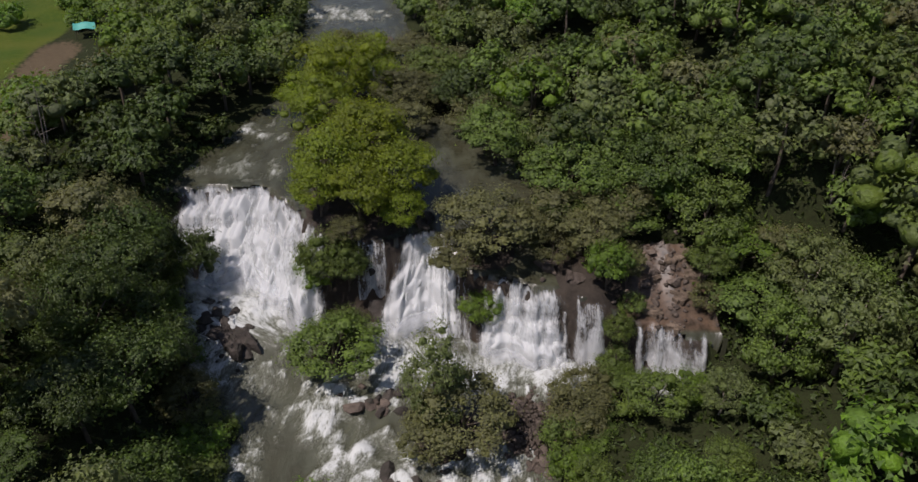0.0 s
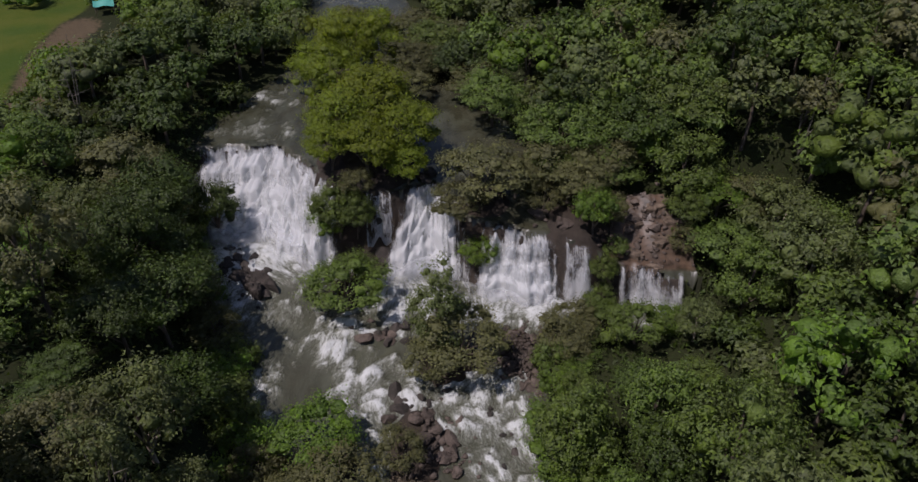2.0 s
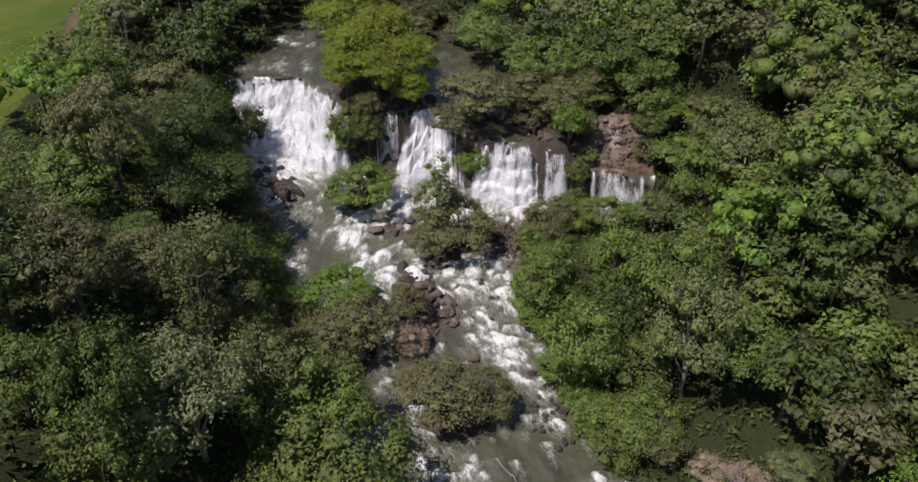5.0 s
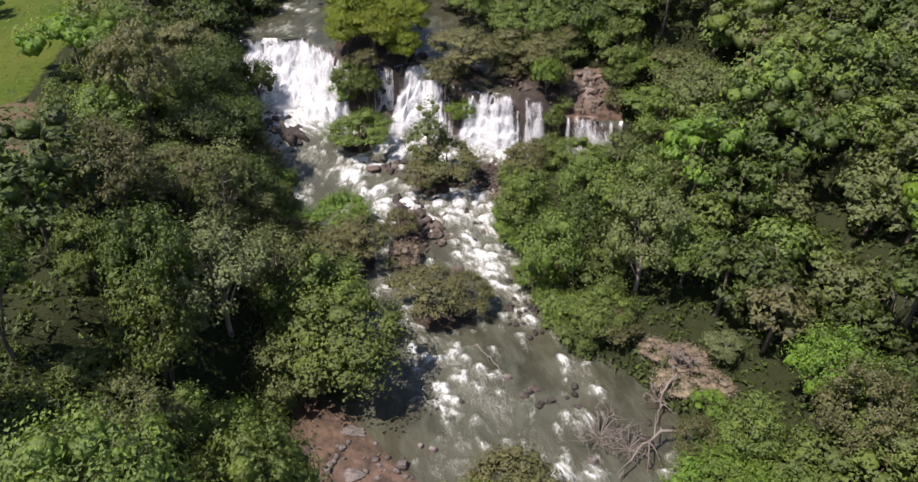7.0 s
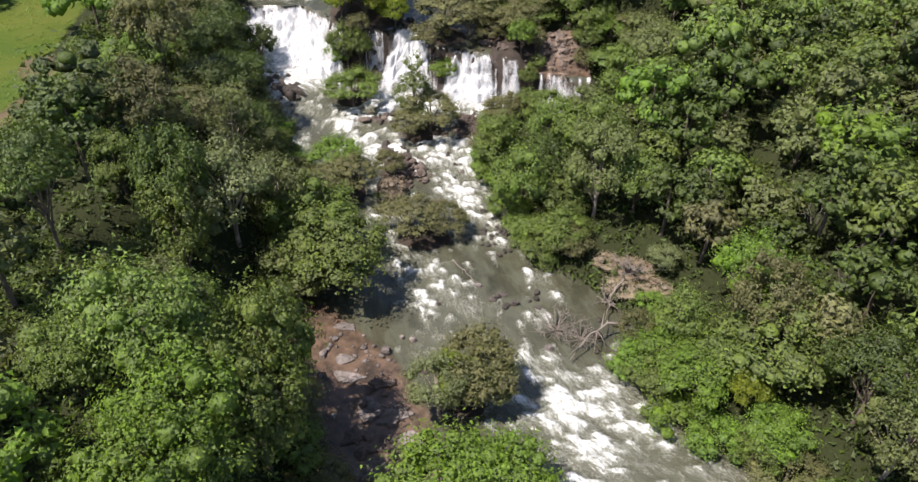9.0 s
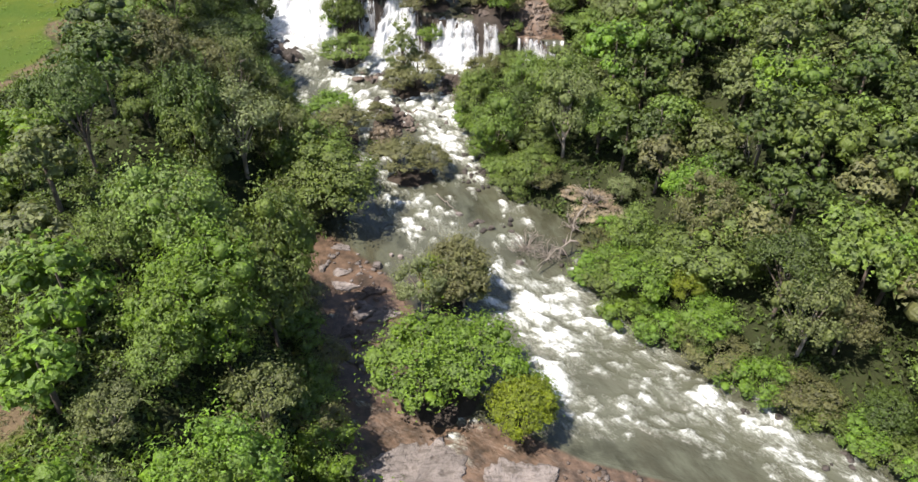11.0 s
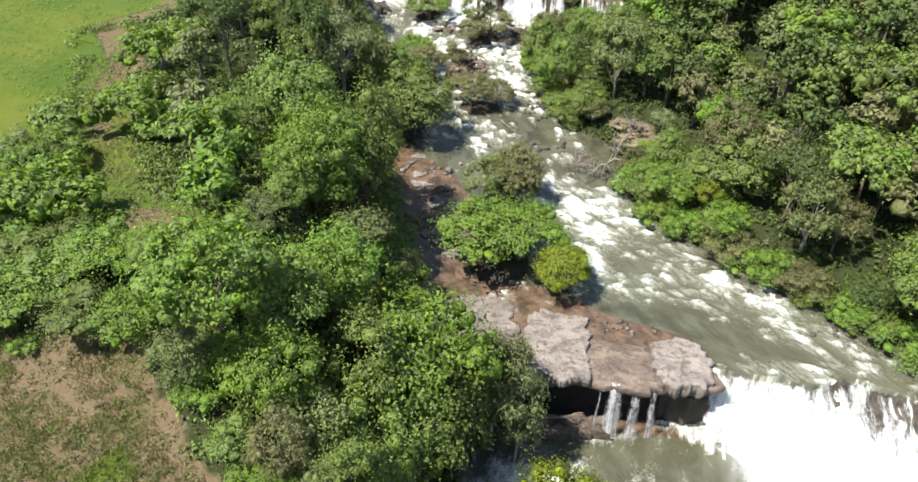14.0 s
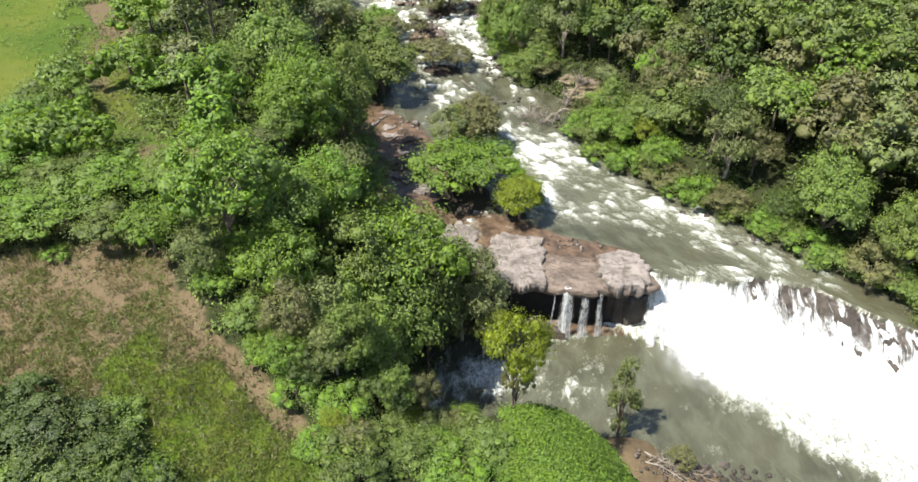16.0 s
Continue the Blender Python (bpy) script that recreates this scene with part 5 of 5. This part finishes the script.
ALONE_END = [("olive", 0.6, -60.8, 5.0, 1.8), ("shrub", 6.2, -63.4, 3.8, 2.0), ("shrub", 1.8, -66.8, 3.4, 2.2),
             ("shrub_b", -8.4, -62.8, 3.0, 1.8), ("tall", -4.2, -59.5, 8.0, 2.4), ("shrub_b", 5.4, -60.0, 3.0, 1.5), ("shrub", 7.6, -66.2, 3.2, 2.0), ("olive", 1.6, -58.6, 4.5, 1.6),
             ("shrub_b", -11.8, -59.2, 3.2, 1.7), ("shrub", -13.6, -56.5, 3.8, 2.0), ("shrub_b", -16.8, -53.6, 3.6, 1.9), ("shrub", -3.6, -68, 3.4, 2.4), ("shrub_b", 4.6, -68.6, 3.2, 2.4),
             ("round", -4.8, -54, 13, 4.0), ("tall_b", -8, -55.5, 11, 3.2), ("round", -6.5, -47, 12, 4.2), ("bright", -11.5, -52, 9, 3.2), ("shrub_b", -15, -50, 4, 2.4), ("olive", -9.5, -58, 7, 2.2),
             ("shrub_b", -20, -70, 3.2, 3.0), ("shrub", -22, -66, 2.6, 2.4), ("willow", 4.8, -39.8, 15.5, 4.0), ("tall_b", 1.0, -40, 15.5, 3.8), ("willow", 7.2, -42.5, 14.0, 3.0), ("tall", -3.0, -57.5, 10.5, 2.8), ("round", -2.5, -50, 14, 4.6), ("round_b", 1.0, -46, 17, 3.6),
             ("umbrella", 9.6, -60.3, 12.0, 2.3), ("olive", 9.8, -59.8, 9.0, 1.5), ("cone", 21.5, -53, 13, 2.6),
             ("shrub_dark", 2.0, -63, 3.2, 2.2), ("olive", 5, -61, 2.8, 1.8), ("shrub_dark", -26, -68, 5.0, 4.2), ("shrub_dark", -21.5, -69.5, 4.4, 3.0), ("shrub_dark", -29.5, -64.5, 3.4, 2.6), ("shrub_dark", -18.6, -72, 4.4, 3.2),
             ("shrub_dark", -31, -67, 4.4, 3.6), ("shrub", -24.5, -70, 3.6, 3.6), ("shrub_b", -36.5, -58, 1.6, 1.3), ("shrub_b", -33, -49.5, 1.6, 1.2), ("olive", 27, -57.5, 3.2, 1.4), ("shrub", -28, -72, 4, 4)]
FRONT = [("shrub_b", -4.6, -63.8, 3.4, 2.0), ("shrub_dark", -1.6, -62.4, 4.6, 2.0), ("tall", -0.4, -61.4, 6.0, 1.8), ("yellow", 0.8, -62.2, 2.8, 1.0), ("tall_b", 3.0, -61.8, 3.6, 1.5), ("dry", 4.8, -61.6, 1.6, 1.2),
         ("shrub_b", -5.6, -67.2, 2.8, 2.0), ("olive", -3.2, -66.4, 3.0, 1.6), ("shrub", -0.6, -65.6, 3.2, 1.9), ("shrub_b", 3.2, -65.4, 3.0, 1.9), ("shrub_dark", 1.2, -67.2, 3.0, 1.7), ("shrub_dark", -7.4, -61.0, 4.0, 1.9),
         ("bright", -9.6, -60.6, 4.6, 1.8), ("olive", 6.4, -62.8, 2.4, 1.3), ("tall_b", -5.4, -60.4, 6.5, 1.9), ("shrub", 6.0, -66.4, 2.8, 1.8), ("shrub_dark", -2.4, -69.2, 2.8, 2.0), ("yellow", -4.8, -65.2, 2.6, 1.2)]
for kind, x, y, high, wide in ALONE_UP + ALONE_MID + ALONE_LOW + ALONE_END + FRONT:
    low_bank = float(max(water_level(x, y), ground_height(x, y))) if along(LEFT, y) < x < along(RIGHT, y) else float(ground_height(x, y))
    plant(P[kind], x, y, high, wide, z=low_bank - 0.3, group="trees of the islets and the near bank")

bank = random.Random(17)
for side, table in ((-1, LEFT), (1, RIGHT)):
    y = -52.0 if side > 0 else -36.0
    while y < 62:
        x = float(along(table, y)) + side * (bank.uniform(0.2, 1.6) + (2.0 if side < 0 and -37 < y < 3 else 0))
        if not (side > 0 and 1 < y < 12) and not (side > 0 and y > 44):
            plant(P[bank.choice(("shrub", "shrub", "shrub_b", "olive"))], x, y, bank.uniform(3.6, 6.0), bank.uniform(2.0, 3.2), group="shrubs along the water")
        slope = abs(float(along(table, y + 1) - along(table, y)))
        y += bank.uniform(2.2, 3.6) / math.hypot(1, slope)
for kind, x, y, high, wide in [("shrub_b", -46, -40, 4.2, 2.8), ("shrub", -42.5, -41.5, 4.0, 2.6), ("shrub_b", -39.5, -38.5, 4.4, 2.8), ("shrub", -36.5, -41, 3.8, 2.6), ("shrub_b", -43, -36, 4.6, 3.0), ("shrub", -34, -38.5, 3.0, 2.2),
                               ("shrub_b", -47, -33, 4.0, 2.6), ("shrub", -45, -28, 4.8, 3.0), ("shrub_b", -43, -31.5, 5.0, 3.0), ("shrub", -30.5, -40.5, 3.2, 2.4), ("shrub_b", -41.5, -26, 4.6, 2.8), ("shrub_b", -27, -41, 3.6, 2.6),
                               ("shrub_b", -15.5, 60.3, 5.0, 2.4), ("olive", -11.8, 61.0, 4.5, 2.0), ("olive", 15.4, 57, 3.6, 2.0), ("olive", 16.0, 61.5, 4.2, 2.4), 
                               ("shrub", 15.2, 50.0, 4.0, 1.8), ("olive", 9.5, 58.5, 4.0, 2.4), ("olive", 17.2, 56.8, 4.2, 1.9), ("round", 25.4, 57.2, 5.2, 2.2), ("olive", 24.6, 53.8, 4.0, 1.7), ("shrub", 17.2, 53.4, 3.0, 1.3), ("shrub_dark", -31, 27, 2.6, 2.4), ("shrub_dark", -27.4, 31, 2.4, 2.2), ("shrub_dark", -29, 24.8, 2.4, 2.2), ("shrub_dark", -31.8, 31, 2.6, 2.4), ("shrub_b", 16.0, 48.6, 3.2, 1.4), ("round", 12, 66, 8, 4.2), ("round", 17, 67.5, 8, 4.4), ("round_b", 22, 66, 9, 4.6), ("olive", 18, 63.5, 6, 3.4), ("tall", 26, 61, 9, 4.2), ("round", 26.5, 67, 9, 4.6)]:
    plant(P[kind], x, y, high, wide, group="shrubs along the water")

# Drift and dead wood.
DEAD = bare_proto(31, "bleached tangle of dead branches stranded among the rapids", limbs=34, spread_xy=2.6, high=1.7, thick=0.045)
ROOTS = bare_proto(32, "bleached exposed roots hanging down a brown eroded bank", "exposed_roots", limbs=14, spread_xy=1.6, high=2.0, thick=0.1)
for proto, x, y, high, wide, lift in [(DEAD, 14.8, 1.6, 1.0, 1.25, 0), (DEAD, 17.2, 0.2, 0.7, 1.0, 0), (ROOTS, 21.0, 5.6, 1.2, 1.0, 0.4), (ROOTS, 23.5, 8.5, 1.2, 1.2, 0.6), (DEAD, -4.4, 24.6, 1.1, 0.8, 0.2),
                                      (DEAD, 17, 12.5, 1.2, 0.9, 0.5), (DEAD, 26.5, -57.5, 0.7, 1.0, 0.0), (ROOTS, 1.0, 59.5, 1.5, 0.9, 0)]:
    plant(proto, x, y, high, wide, z=float(max(water_level(x, y) if along(LEFT, y) < x < along(RIGHT, y) else -99, ground_height(x, y))) + lift - 0.1, tall=1.0, radius=1.0)


SNAG = bare_proto(35, "dead tree with bare pale branches standing out of the canopy", "dead_tree", limbs=7, spread_xy=2.4, high=10.5, thick=0.085)
for x, y, high in [(-29.6, 45.5, 1.0), (38.4, 61.6, 1.05), (-47, 71, 1.2), (42.7, 8.8, 1.0), (44.1, 1.9, 1.05), (-21.6, 16.5, 1.1), (33.5, 14, 1.0), (40, -12, 1.0)]:
    plant(SNAG, x, y, high, 1.0, tall=1.0, radius=1.0, group="dead trees in the forest")


def dead_log(points, thick, label, forks=3, seed=1):
    """A bleached fallen trunk with a few bare forks."""
    r = np.random.RandomState(seed)
    p = np.array(points, float)
    k = np.linspace(0, 1, 12)
    way = np.stack([np.interp(k, np.linspace(0, 1, len(p)), p[:, i]) for i in range(3)], 1) + r.normal(size=(12, 3)) * 0.06
    base = tagged(new("fallen_log"), label, "fallen log")
    v, f = tube(way, thick * (1.1 - 0.8 * k), 8)
    child("log", mesh_from("log", v, f, BARK_GREY, True), base)
    for j in range(forks):
        i = r.randint(4, 11)
        end = way[i] + r.normal(size=3) * np.array((1.2, 1.2, 0.4)) + (way[-1] - way[0]) * 0.12
        s = np.linspace(0, 1, 6)[:, None]
        bend = way[i] + (end - way[i]) * s + np.array((0, 0, 0.25)) * np.sin(s * math.pi)
        v, f = tube(bend, thick * 0.45 * (1.1 - s[:, 0]), 6)
        child("branch", mesh_from("branch", v, f, BARK_GREY, True), base)
    return base


dead_log([(22.4, 1.2, -0.4), (20, 0.6, 0.5), (17.8, -0.8, 0.1), (15.6, -3.2, -0.9)], 0.16, "weathered grey forked dead trunk lying out over the rapids", 6, 3)
dead_log([(22.6, 6.4, 1.6), (21, 5.0, 0.4), (20.3, 2.6, -1.0)], 0.13, "bleached root sliding down the bank into the water", 4, 4)
dead_log([(3.6, 12.5, -0.6), (5.2, 10.5, -0.7), (6.2, 8.8, -0.9)], 0.1, "thin dead branch stranded below the islet", 2, 5)
dead_log([(22, -55, -9.3), (25.5, -57.2, -8.9), (28.5, -58.6, -9.2)], 0.16, "pale driftwood log on the muddy bank of the pool", 3, 6)
dead_log([(21.5, -56.2, -9.0), (24.5, -57.8, -8.5), (27.5, -59.8, -8.6)], 0.12, "grey driftwood branch caught on the muddy bank", 5, 16)
dead_log([(25.5, -56.8, -9.2), (28, -58.4, -8.8), (30.5, -59.4, -9.0)], 0.1, "thin grey driftwood branch on the muddy bank", 5, 17)
dead_log([(9, -38.6, -7.9), (12, -38.9, -7.4), (14.2, -38.4, -6.8)], 0.12, "dead branch lying on the rock shelf", 2, 7)
for kind, x, y, high, wide in [("dry", 22.6, 6.5, 1.1, 1.7), ("dry", 24.6, 9.2, 1.3, 1.8), ("dry", 26.4, 6, 1.3, 1.6), ("dry", 21.6, 10.4, 1.2, 1.4), ("shrub_b", 25.2, 3.4, 2.6, 1.6), ("willow", 27.6, 9.0, 3.6, 1.8), ("olive", 17.5, 12.6, 4.0, 2.4), ("shrub", 15.6, 14.5, 4.5, 2.8), ("dry", 14.6, 24.4, 2.4, 1.6), ("dry", 30.5, -14, 2.0, 1.4)]:
    plant(P[kind], x, y, high, wide)


def tarp():
    """A small turquoise sheet over poles at the edge of the far field."""
    base = tagged(new("tarp_shelter"), "turquoise plastic tarp shelter on poles by a field", "shelter")
    x, y = -62.5, 116.5
    z = float(ground_height(x, y))
    base.matrix_basis = pose(x, y, z, 0, 0, 20)
    nu, nv = 9, 7
    u, v = (a.ravel() for a in np.meshgrid(np.linspace(-1.7, 1.7, nu), np.linspace(-1.4, 1.4, nv)))
    sag = 2.3 - 0.5 * np.abs(v) + 0.12 * np.cos(u * 2.5) + 0.08 * wavy(u, v, 0.4, 3)
    k = Mat("turquoise_tarp")
    fold = k.noise(k.local(), 2.5, 4.0)
    me = mesh_from("sheet", np.stack((u, v, sag), 1), grid_faces(nu, nv), k.surface(k.mix(fold, (0.05, 0.3, 0.24), (0.12, 0.45, 0.36)), 0.5, k.bump(fold, 0.5, 0.1)), True)
    child("sheet", me, base)
    for px in (-1.5, 1.5):
        for py in (-1.2, 1.2):
            v, f = tube([(px, py, -0.2), (px, py, 1.0), (px, py, 1.75)], [0.05, 0.05, 0.04], 6)
            child("pole", mesh_from("pole", v, f, BARK, True), base)


tarp()

# ---- the forest on both banks ----
rnd = random.Random(4)


def woods(x, y):
    """Whether the forest reaches this place."""
    if any(math.hypot(x - a, y - b) < 0.85 * w for _, a, b, _, w in ALONE_LOW):
        return False
    left, right = float(along(LEFT, y)), float(along(RIGHT, y))
    if 48 < y < 63 and right < x < right + 3.5:
        return False
    if left - (4.6 if -36 < y < 3 else 2.0) < x < right + 0.5:
        return False
    if ((x - 25.5) / 5.5) ** 2 + ((y - 6) / 7) ** 2 < 1 or ((x + 59) / 9) ** 2 + ((y - 106) / 15) ** 2 < 1:
        return False
    if ((x + 29.5) / 6) ** 2 + ((y - 29) / 5) ** 2 < 1 or ((x + 30) / 3) ** 2 + ((y - 1.5) / 3.6) ** 2 < 1 or ((x + 26) / 3) ** 2 + ((y + 11) / 3.4) ** 2 < 1:
        return False
    if 1 < y < 50 and x < max(float(along(FIELD_X, y)), -53.0) + 11.5:
        return False
    if y < -44 and x > -7 and x < right + 2:
        return False
    if x < float(along(FIELD_X, y)) + 2.5 and y > -42:
        return rnd.random() < 0.1 and y > 24
    if float(track_distance(np.array(x), np.array(y))) < 3.4:
        return False
    if y < -49.5 and x < float(along(STRIP_X, y)) + 2.5:
        return False
    half = 0.66 * math.hypot(y + 100, 42) + 8 if y < 55 else max(0.66 * math.hypot(y, 45) + 8, 90)
    return -half < x < half + 14


def near(x, y):
    """The stretch of forest along the river, where each tree is a thing of its own."""
    if y < -40 and x < 0:
        return x > -42
    return -70 < y < 66 and float(along(LEFT, y)) - 20 < x < float(along(RIGHT, y)) + 15


FOREST = ["round", "round", "round_b", "round_b", "tall", "tall", "tall_b", "flat", "olive", "bright", "shrub", "tall_b"]
# Left-bank mixes: shadow upstream and sunlight downstream are put into the leaf colours.
SHADE_BY_LEAF = ["round_b", "round_b", "flat", "flat", "olive", "round_b", "tall", "tall_b"]
SUN_BY_LEAF = ["round", "round", "bright", "bright", "bright", "tall_b", "round", "bright", "tall", "bright", "yellow_b", "willow"]
FAR_LEAF = {"willow": LEAF_PALE, "shrub_b": LEAF_BRIGHT, "yellow_b": LEAF_YELLOW, "round": LEAF_MID, "round_b": LEAF_DARK, "tall": LEAF_MID, "tall_b": LEAF_GREY, "flat": LEAF_DARK, "olive": LEAF_OLIVE, "bright": LEAF_BRIGHT, "shrub": LEAF_MID}
far_mats = list(dict.fromkeys(FAR_LEAF.values())) + [BARK]
far_v, far_f, far_m, far_t, far_n, near_count, far_count = [], [], [], [], 0, 0, 0
y = -70.0
while y < 152:
    step = 5.6 if y < 70 else 6.2
    x = -112.0
    while x < 112:
        px, py = x + rnd.uniform(-1.9, 1.9), y + rnd.uniform(-1.9, 1.9)
        if woods(px, py):
            edge = min(abs(px - float(along(LEFT, py))), abs(px - float(along(RIGHT, py))))
            # darker kinds paint the upper left bank's shade, brighter ones the near bank's sun
            kind = rnd.choice(SUN_BY_LEAF if px < 0 and py < -14 else FOREST if px < 0 and py < 6 else SHADE_BY_LEAF if px < -10 and py < 90 else FOREST)
            scale = rnd.choice((0.7, 0.8, 0.95, 1.1, 1.3, 1.5)) * rnd.uniform(0.9, 1.1) * (0.72 if edge < 4.5 else 1.0)
            if (px < -33 and -46 < py < 8) or (px < -25 and -51 < py < -38) or px < float(along(FIELD_X, py)) + (16 if 10 < py < 55 else 9):
                kind = rnd.choice(("shrub", "shrub_b", "shrub_b"))
            if (px < -17 and py < -8) or (px < -5 and py < -29):
                scale *= 0.66 if py > -44 else 0.8
            if 10 < px < 28 and 34 < py < 49:
                scale *= 0.42
            if py > 55:
                scale *= 0.62 if px < -22 else 0.82
            high = 10.0 * scale * (0.55 if "shrub" in kind else 1)
            wide = step * (0.62 if y < 50 else 0.72) * (0.35 + 0.65 * scale) * rnd.uniform(0.85, 1.2)
            if -36 < px < -8 and -22 < py < 8:
                wide *= 0.88
            if near(px, py):
                plant(P[kind], px, py, high, wide, turn=rnd.uniform(0, 360), group="forest trees along the river")
                near_count += 1
            else:
                r = np.random.RandomState(far_count + 5)
                base = float(ground_height(px, py))
                c, clump = crown_clusters(r, wide * 1.02, high * 0.42, 0.0, -0.3, 6, 4, "round")
                c = c + np.array((px, py, base + high * 0.56))
                v, f = joined([leaf_cloud(c, clump * 1.1, 27, 0.53, r, 0.95, 0.7, 0.1, 0.25, np.array((px, py, base + high * 0.45))), leaf_masses(c, clump, 0.66, r, 0.8)])
                t, tf = tube([(px, py, base - 0.5), (px + 0.2, py, base + high * 0.35), (px, py + 0.2, base + high * 0.7)], [0.25, 0.19, 0.08], 6)
                for vv, ff, mm in ((v, f, FAR_LEAF[kind]), (t, tf, BARK)):
                    far_v.append(vv)
                    far_f.append(ff + far_n)
                    far_n += len(vv)
                    far_m.append(np.full(len(ff), far_mats.index(mm), np.int32))
                    far_t.append(np.full(len(vv), r.rand()))
                far_count += 1
        x += step if y < 70 else 5.8
    y += step
me = mesh_from("forest", np.concatenate(far_v), np.concatenate(far_f), far_mats[0])
for m in far_mats[1:]:
    me.materials.append(m)
me.polygons.foreach_set("material_index", np.concatenate(far_m))
float_attribute(me, "tone", np.concatenate(far_t))
tagged(new("forest", me), "dense mixed green forest covering the slopes away from the river", "forest", kind="stuff")


# ---- grass and undergrowth ----
def ground_cover(name, label, material, points, size, per, seed, wide=0.35, up=0.5, slim=0.4, category="grass", droop=-0.4):
    r = np.random.RandomState(seed)
    c = np.column_stack((points, ground_height(points[:, 0], points[:, 1]) + 0.12))
    v, f = leaf_cloud(c, np.full(len(c), wide) * r.uniform(0.6, 1.4, len(c)), per, size, r, 0.7, slim, droop, up)
    me = mesh_from(name, v, f, material)
    float_attribute(me, "tone", np.repeat(r.rand(len(c)), per * 3))
    return tagged(new(name, me), label, category, kind="stuff")


def scatter(number, x0, x1, y0, y1, keep, seed):
    r = np.random.RandomState(seed)
    p = np.column_stack((r.uniform(x0, x1, number), r.uniform(y0, y1, number)))
    return p[keep(p[:, 0], p[:, 1])]


ground_cover("grass", "short bright green grass tufts of the open field", LEAF_BRIGHT,
             scatter(6000, -82, -44, -42, 80, lambda x, y: (x < along(FIELD_X, y) + 0.5) & (fractal(x / 4, y / 4, 90, 3) > 0.42), 1), 0.24, 8, 2, 0.4, 1.2, 0.3)
ground_cover("weeds", "tall green weeds on the open slope", LEAF_MID,
             scatter(9000, -48, 0, -76, -43, lambda x, y: (x < along(STRIP_X, y) - 0.8) & (fractal(x / 3.5, y / 3.5, 95, 3) + 0.018 * (-y - 56) > 0.46), 3), 0.3, 18, 4, 0.5, 0.3, 0.2, "weeds", -1.6)
ground_cover("dry_grass", "dry straw-coloured grass tufts on bare soil", LEAF_OLIVE,
             scatter(15000, -52, -8, -70, 10, lambda x, y: ((x < along(STRIP_X, y) + 1.5) & (y < -43)) | (track_distance(x, y) < 4), 5), 0.32, 6, 6, 0.3, 0.8, 0.25)
# The dark leaf colour here paints the deep shade in gaps between crowns.
ground_cover("undergrowth", "low green undergrowth along the river banks, darkened as shade between crowns", LEAF_DARK,
             scatter(18000, -60, 90, -60, 85, lambda x, y: ((along(LEFT, y) - x > 0.3) & (x > along(FIELD_X, y) + 4) & (track_distance(x, y) > 3.2) & (y > -45)) | ((x - along(RIGHT, y) > 0.3) & (x - along(RIGHT, y) < 45)), 7), 0.62, 7, 8, 0.95, 0.4, 0.5, "undergrowth")
ground_cover("ferns", "knee-high green ferns and seedlings on the forest floor", LEAF_MID,
             scatter(5200, -40, 12, -72, 0, lambda x, y: (along(LEFT, y) - x > 1.5) & ((x > along(STRIP_X, y) + 1.5) | (y > -40)) & (x < 9.5) & (y > -58) & (track_distance(x, y) > 3.4) & (x > along(FIELD_X, y) + 3), 13), 0.34, 16, 14, 0.75, 0.5, 0.5, "ferns")
ground_cover("creeper", "dense bright green creeper covering the steep bank", LEAF_BRIGHT,
             scatter(7000, 5, 23, -74, -56, lambda x, y: ((x - 13.6) / 6.0) ** 2 + ((y + 65) / 7.2) ** 2 < 1.35 * fractal(x / 2.2, y / 2.2, 97, 3) + 0.35, 9), 0.16, 28, 10, 0.5, 0.5, 0.7, "creeper")
ground_cover("tall_grass", "tall yellowish grass on the open slope", LEAF_OLIVE,
             scatter(7000, -48, 0, -76, -45, lambda x, y: (x < along(STRIP_X, y) - 0.4) & (fractal(x / 3, y / 3, 96, 3) > 0.4), 15), 0.5, 10, 16, 0.45, 0.2, 0.12, "grass", -2.2)
# bushy edges of the forest
edge_keep = lambda x, y: (((x - along(FIELD_X, y) > 2.0) & (x - along(FIELD_X, y) < 6) & (y > -40)) | ((track_distance(x, y) > 3.2) & (track_distance(x, y) < 6.5)) | ((x - along(STRIP_X, y) > 1.6) & (x - along(STRIP_X, y) < 5) & (y < -43) & (y > -54))) & (track_distance(x, y) > 3.2)
ground_cover("bushes", "thick green bushes along the edge of the forest", LEAF_MID, scatter(5200, -70, 4, -72, 60, edge_keep, 11), 0.36, 44, 12, 1.15, 0.45, 0.55, "bushes")
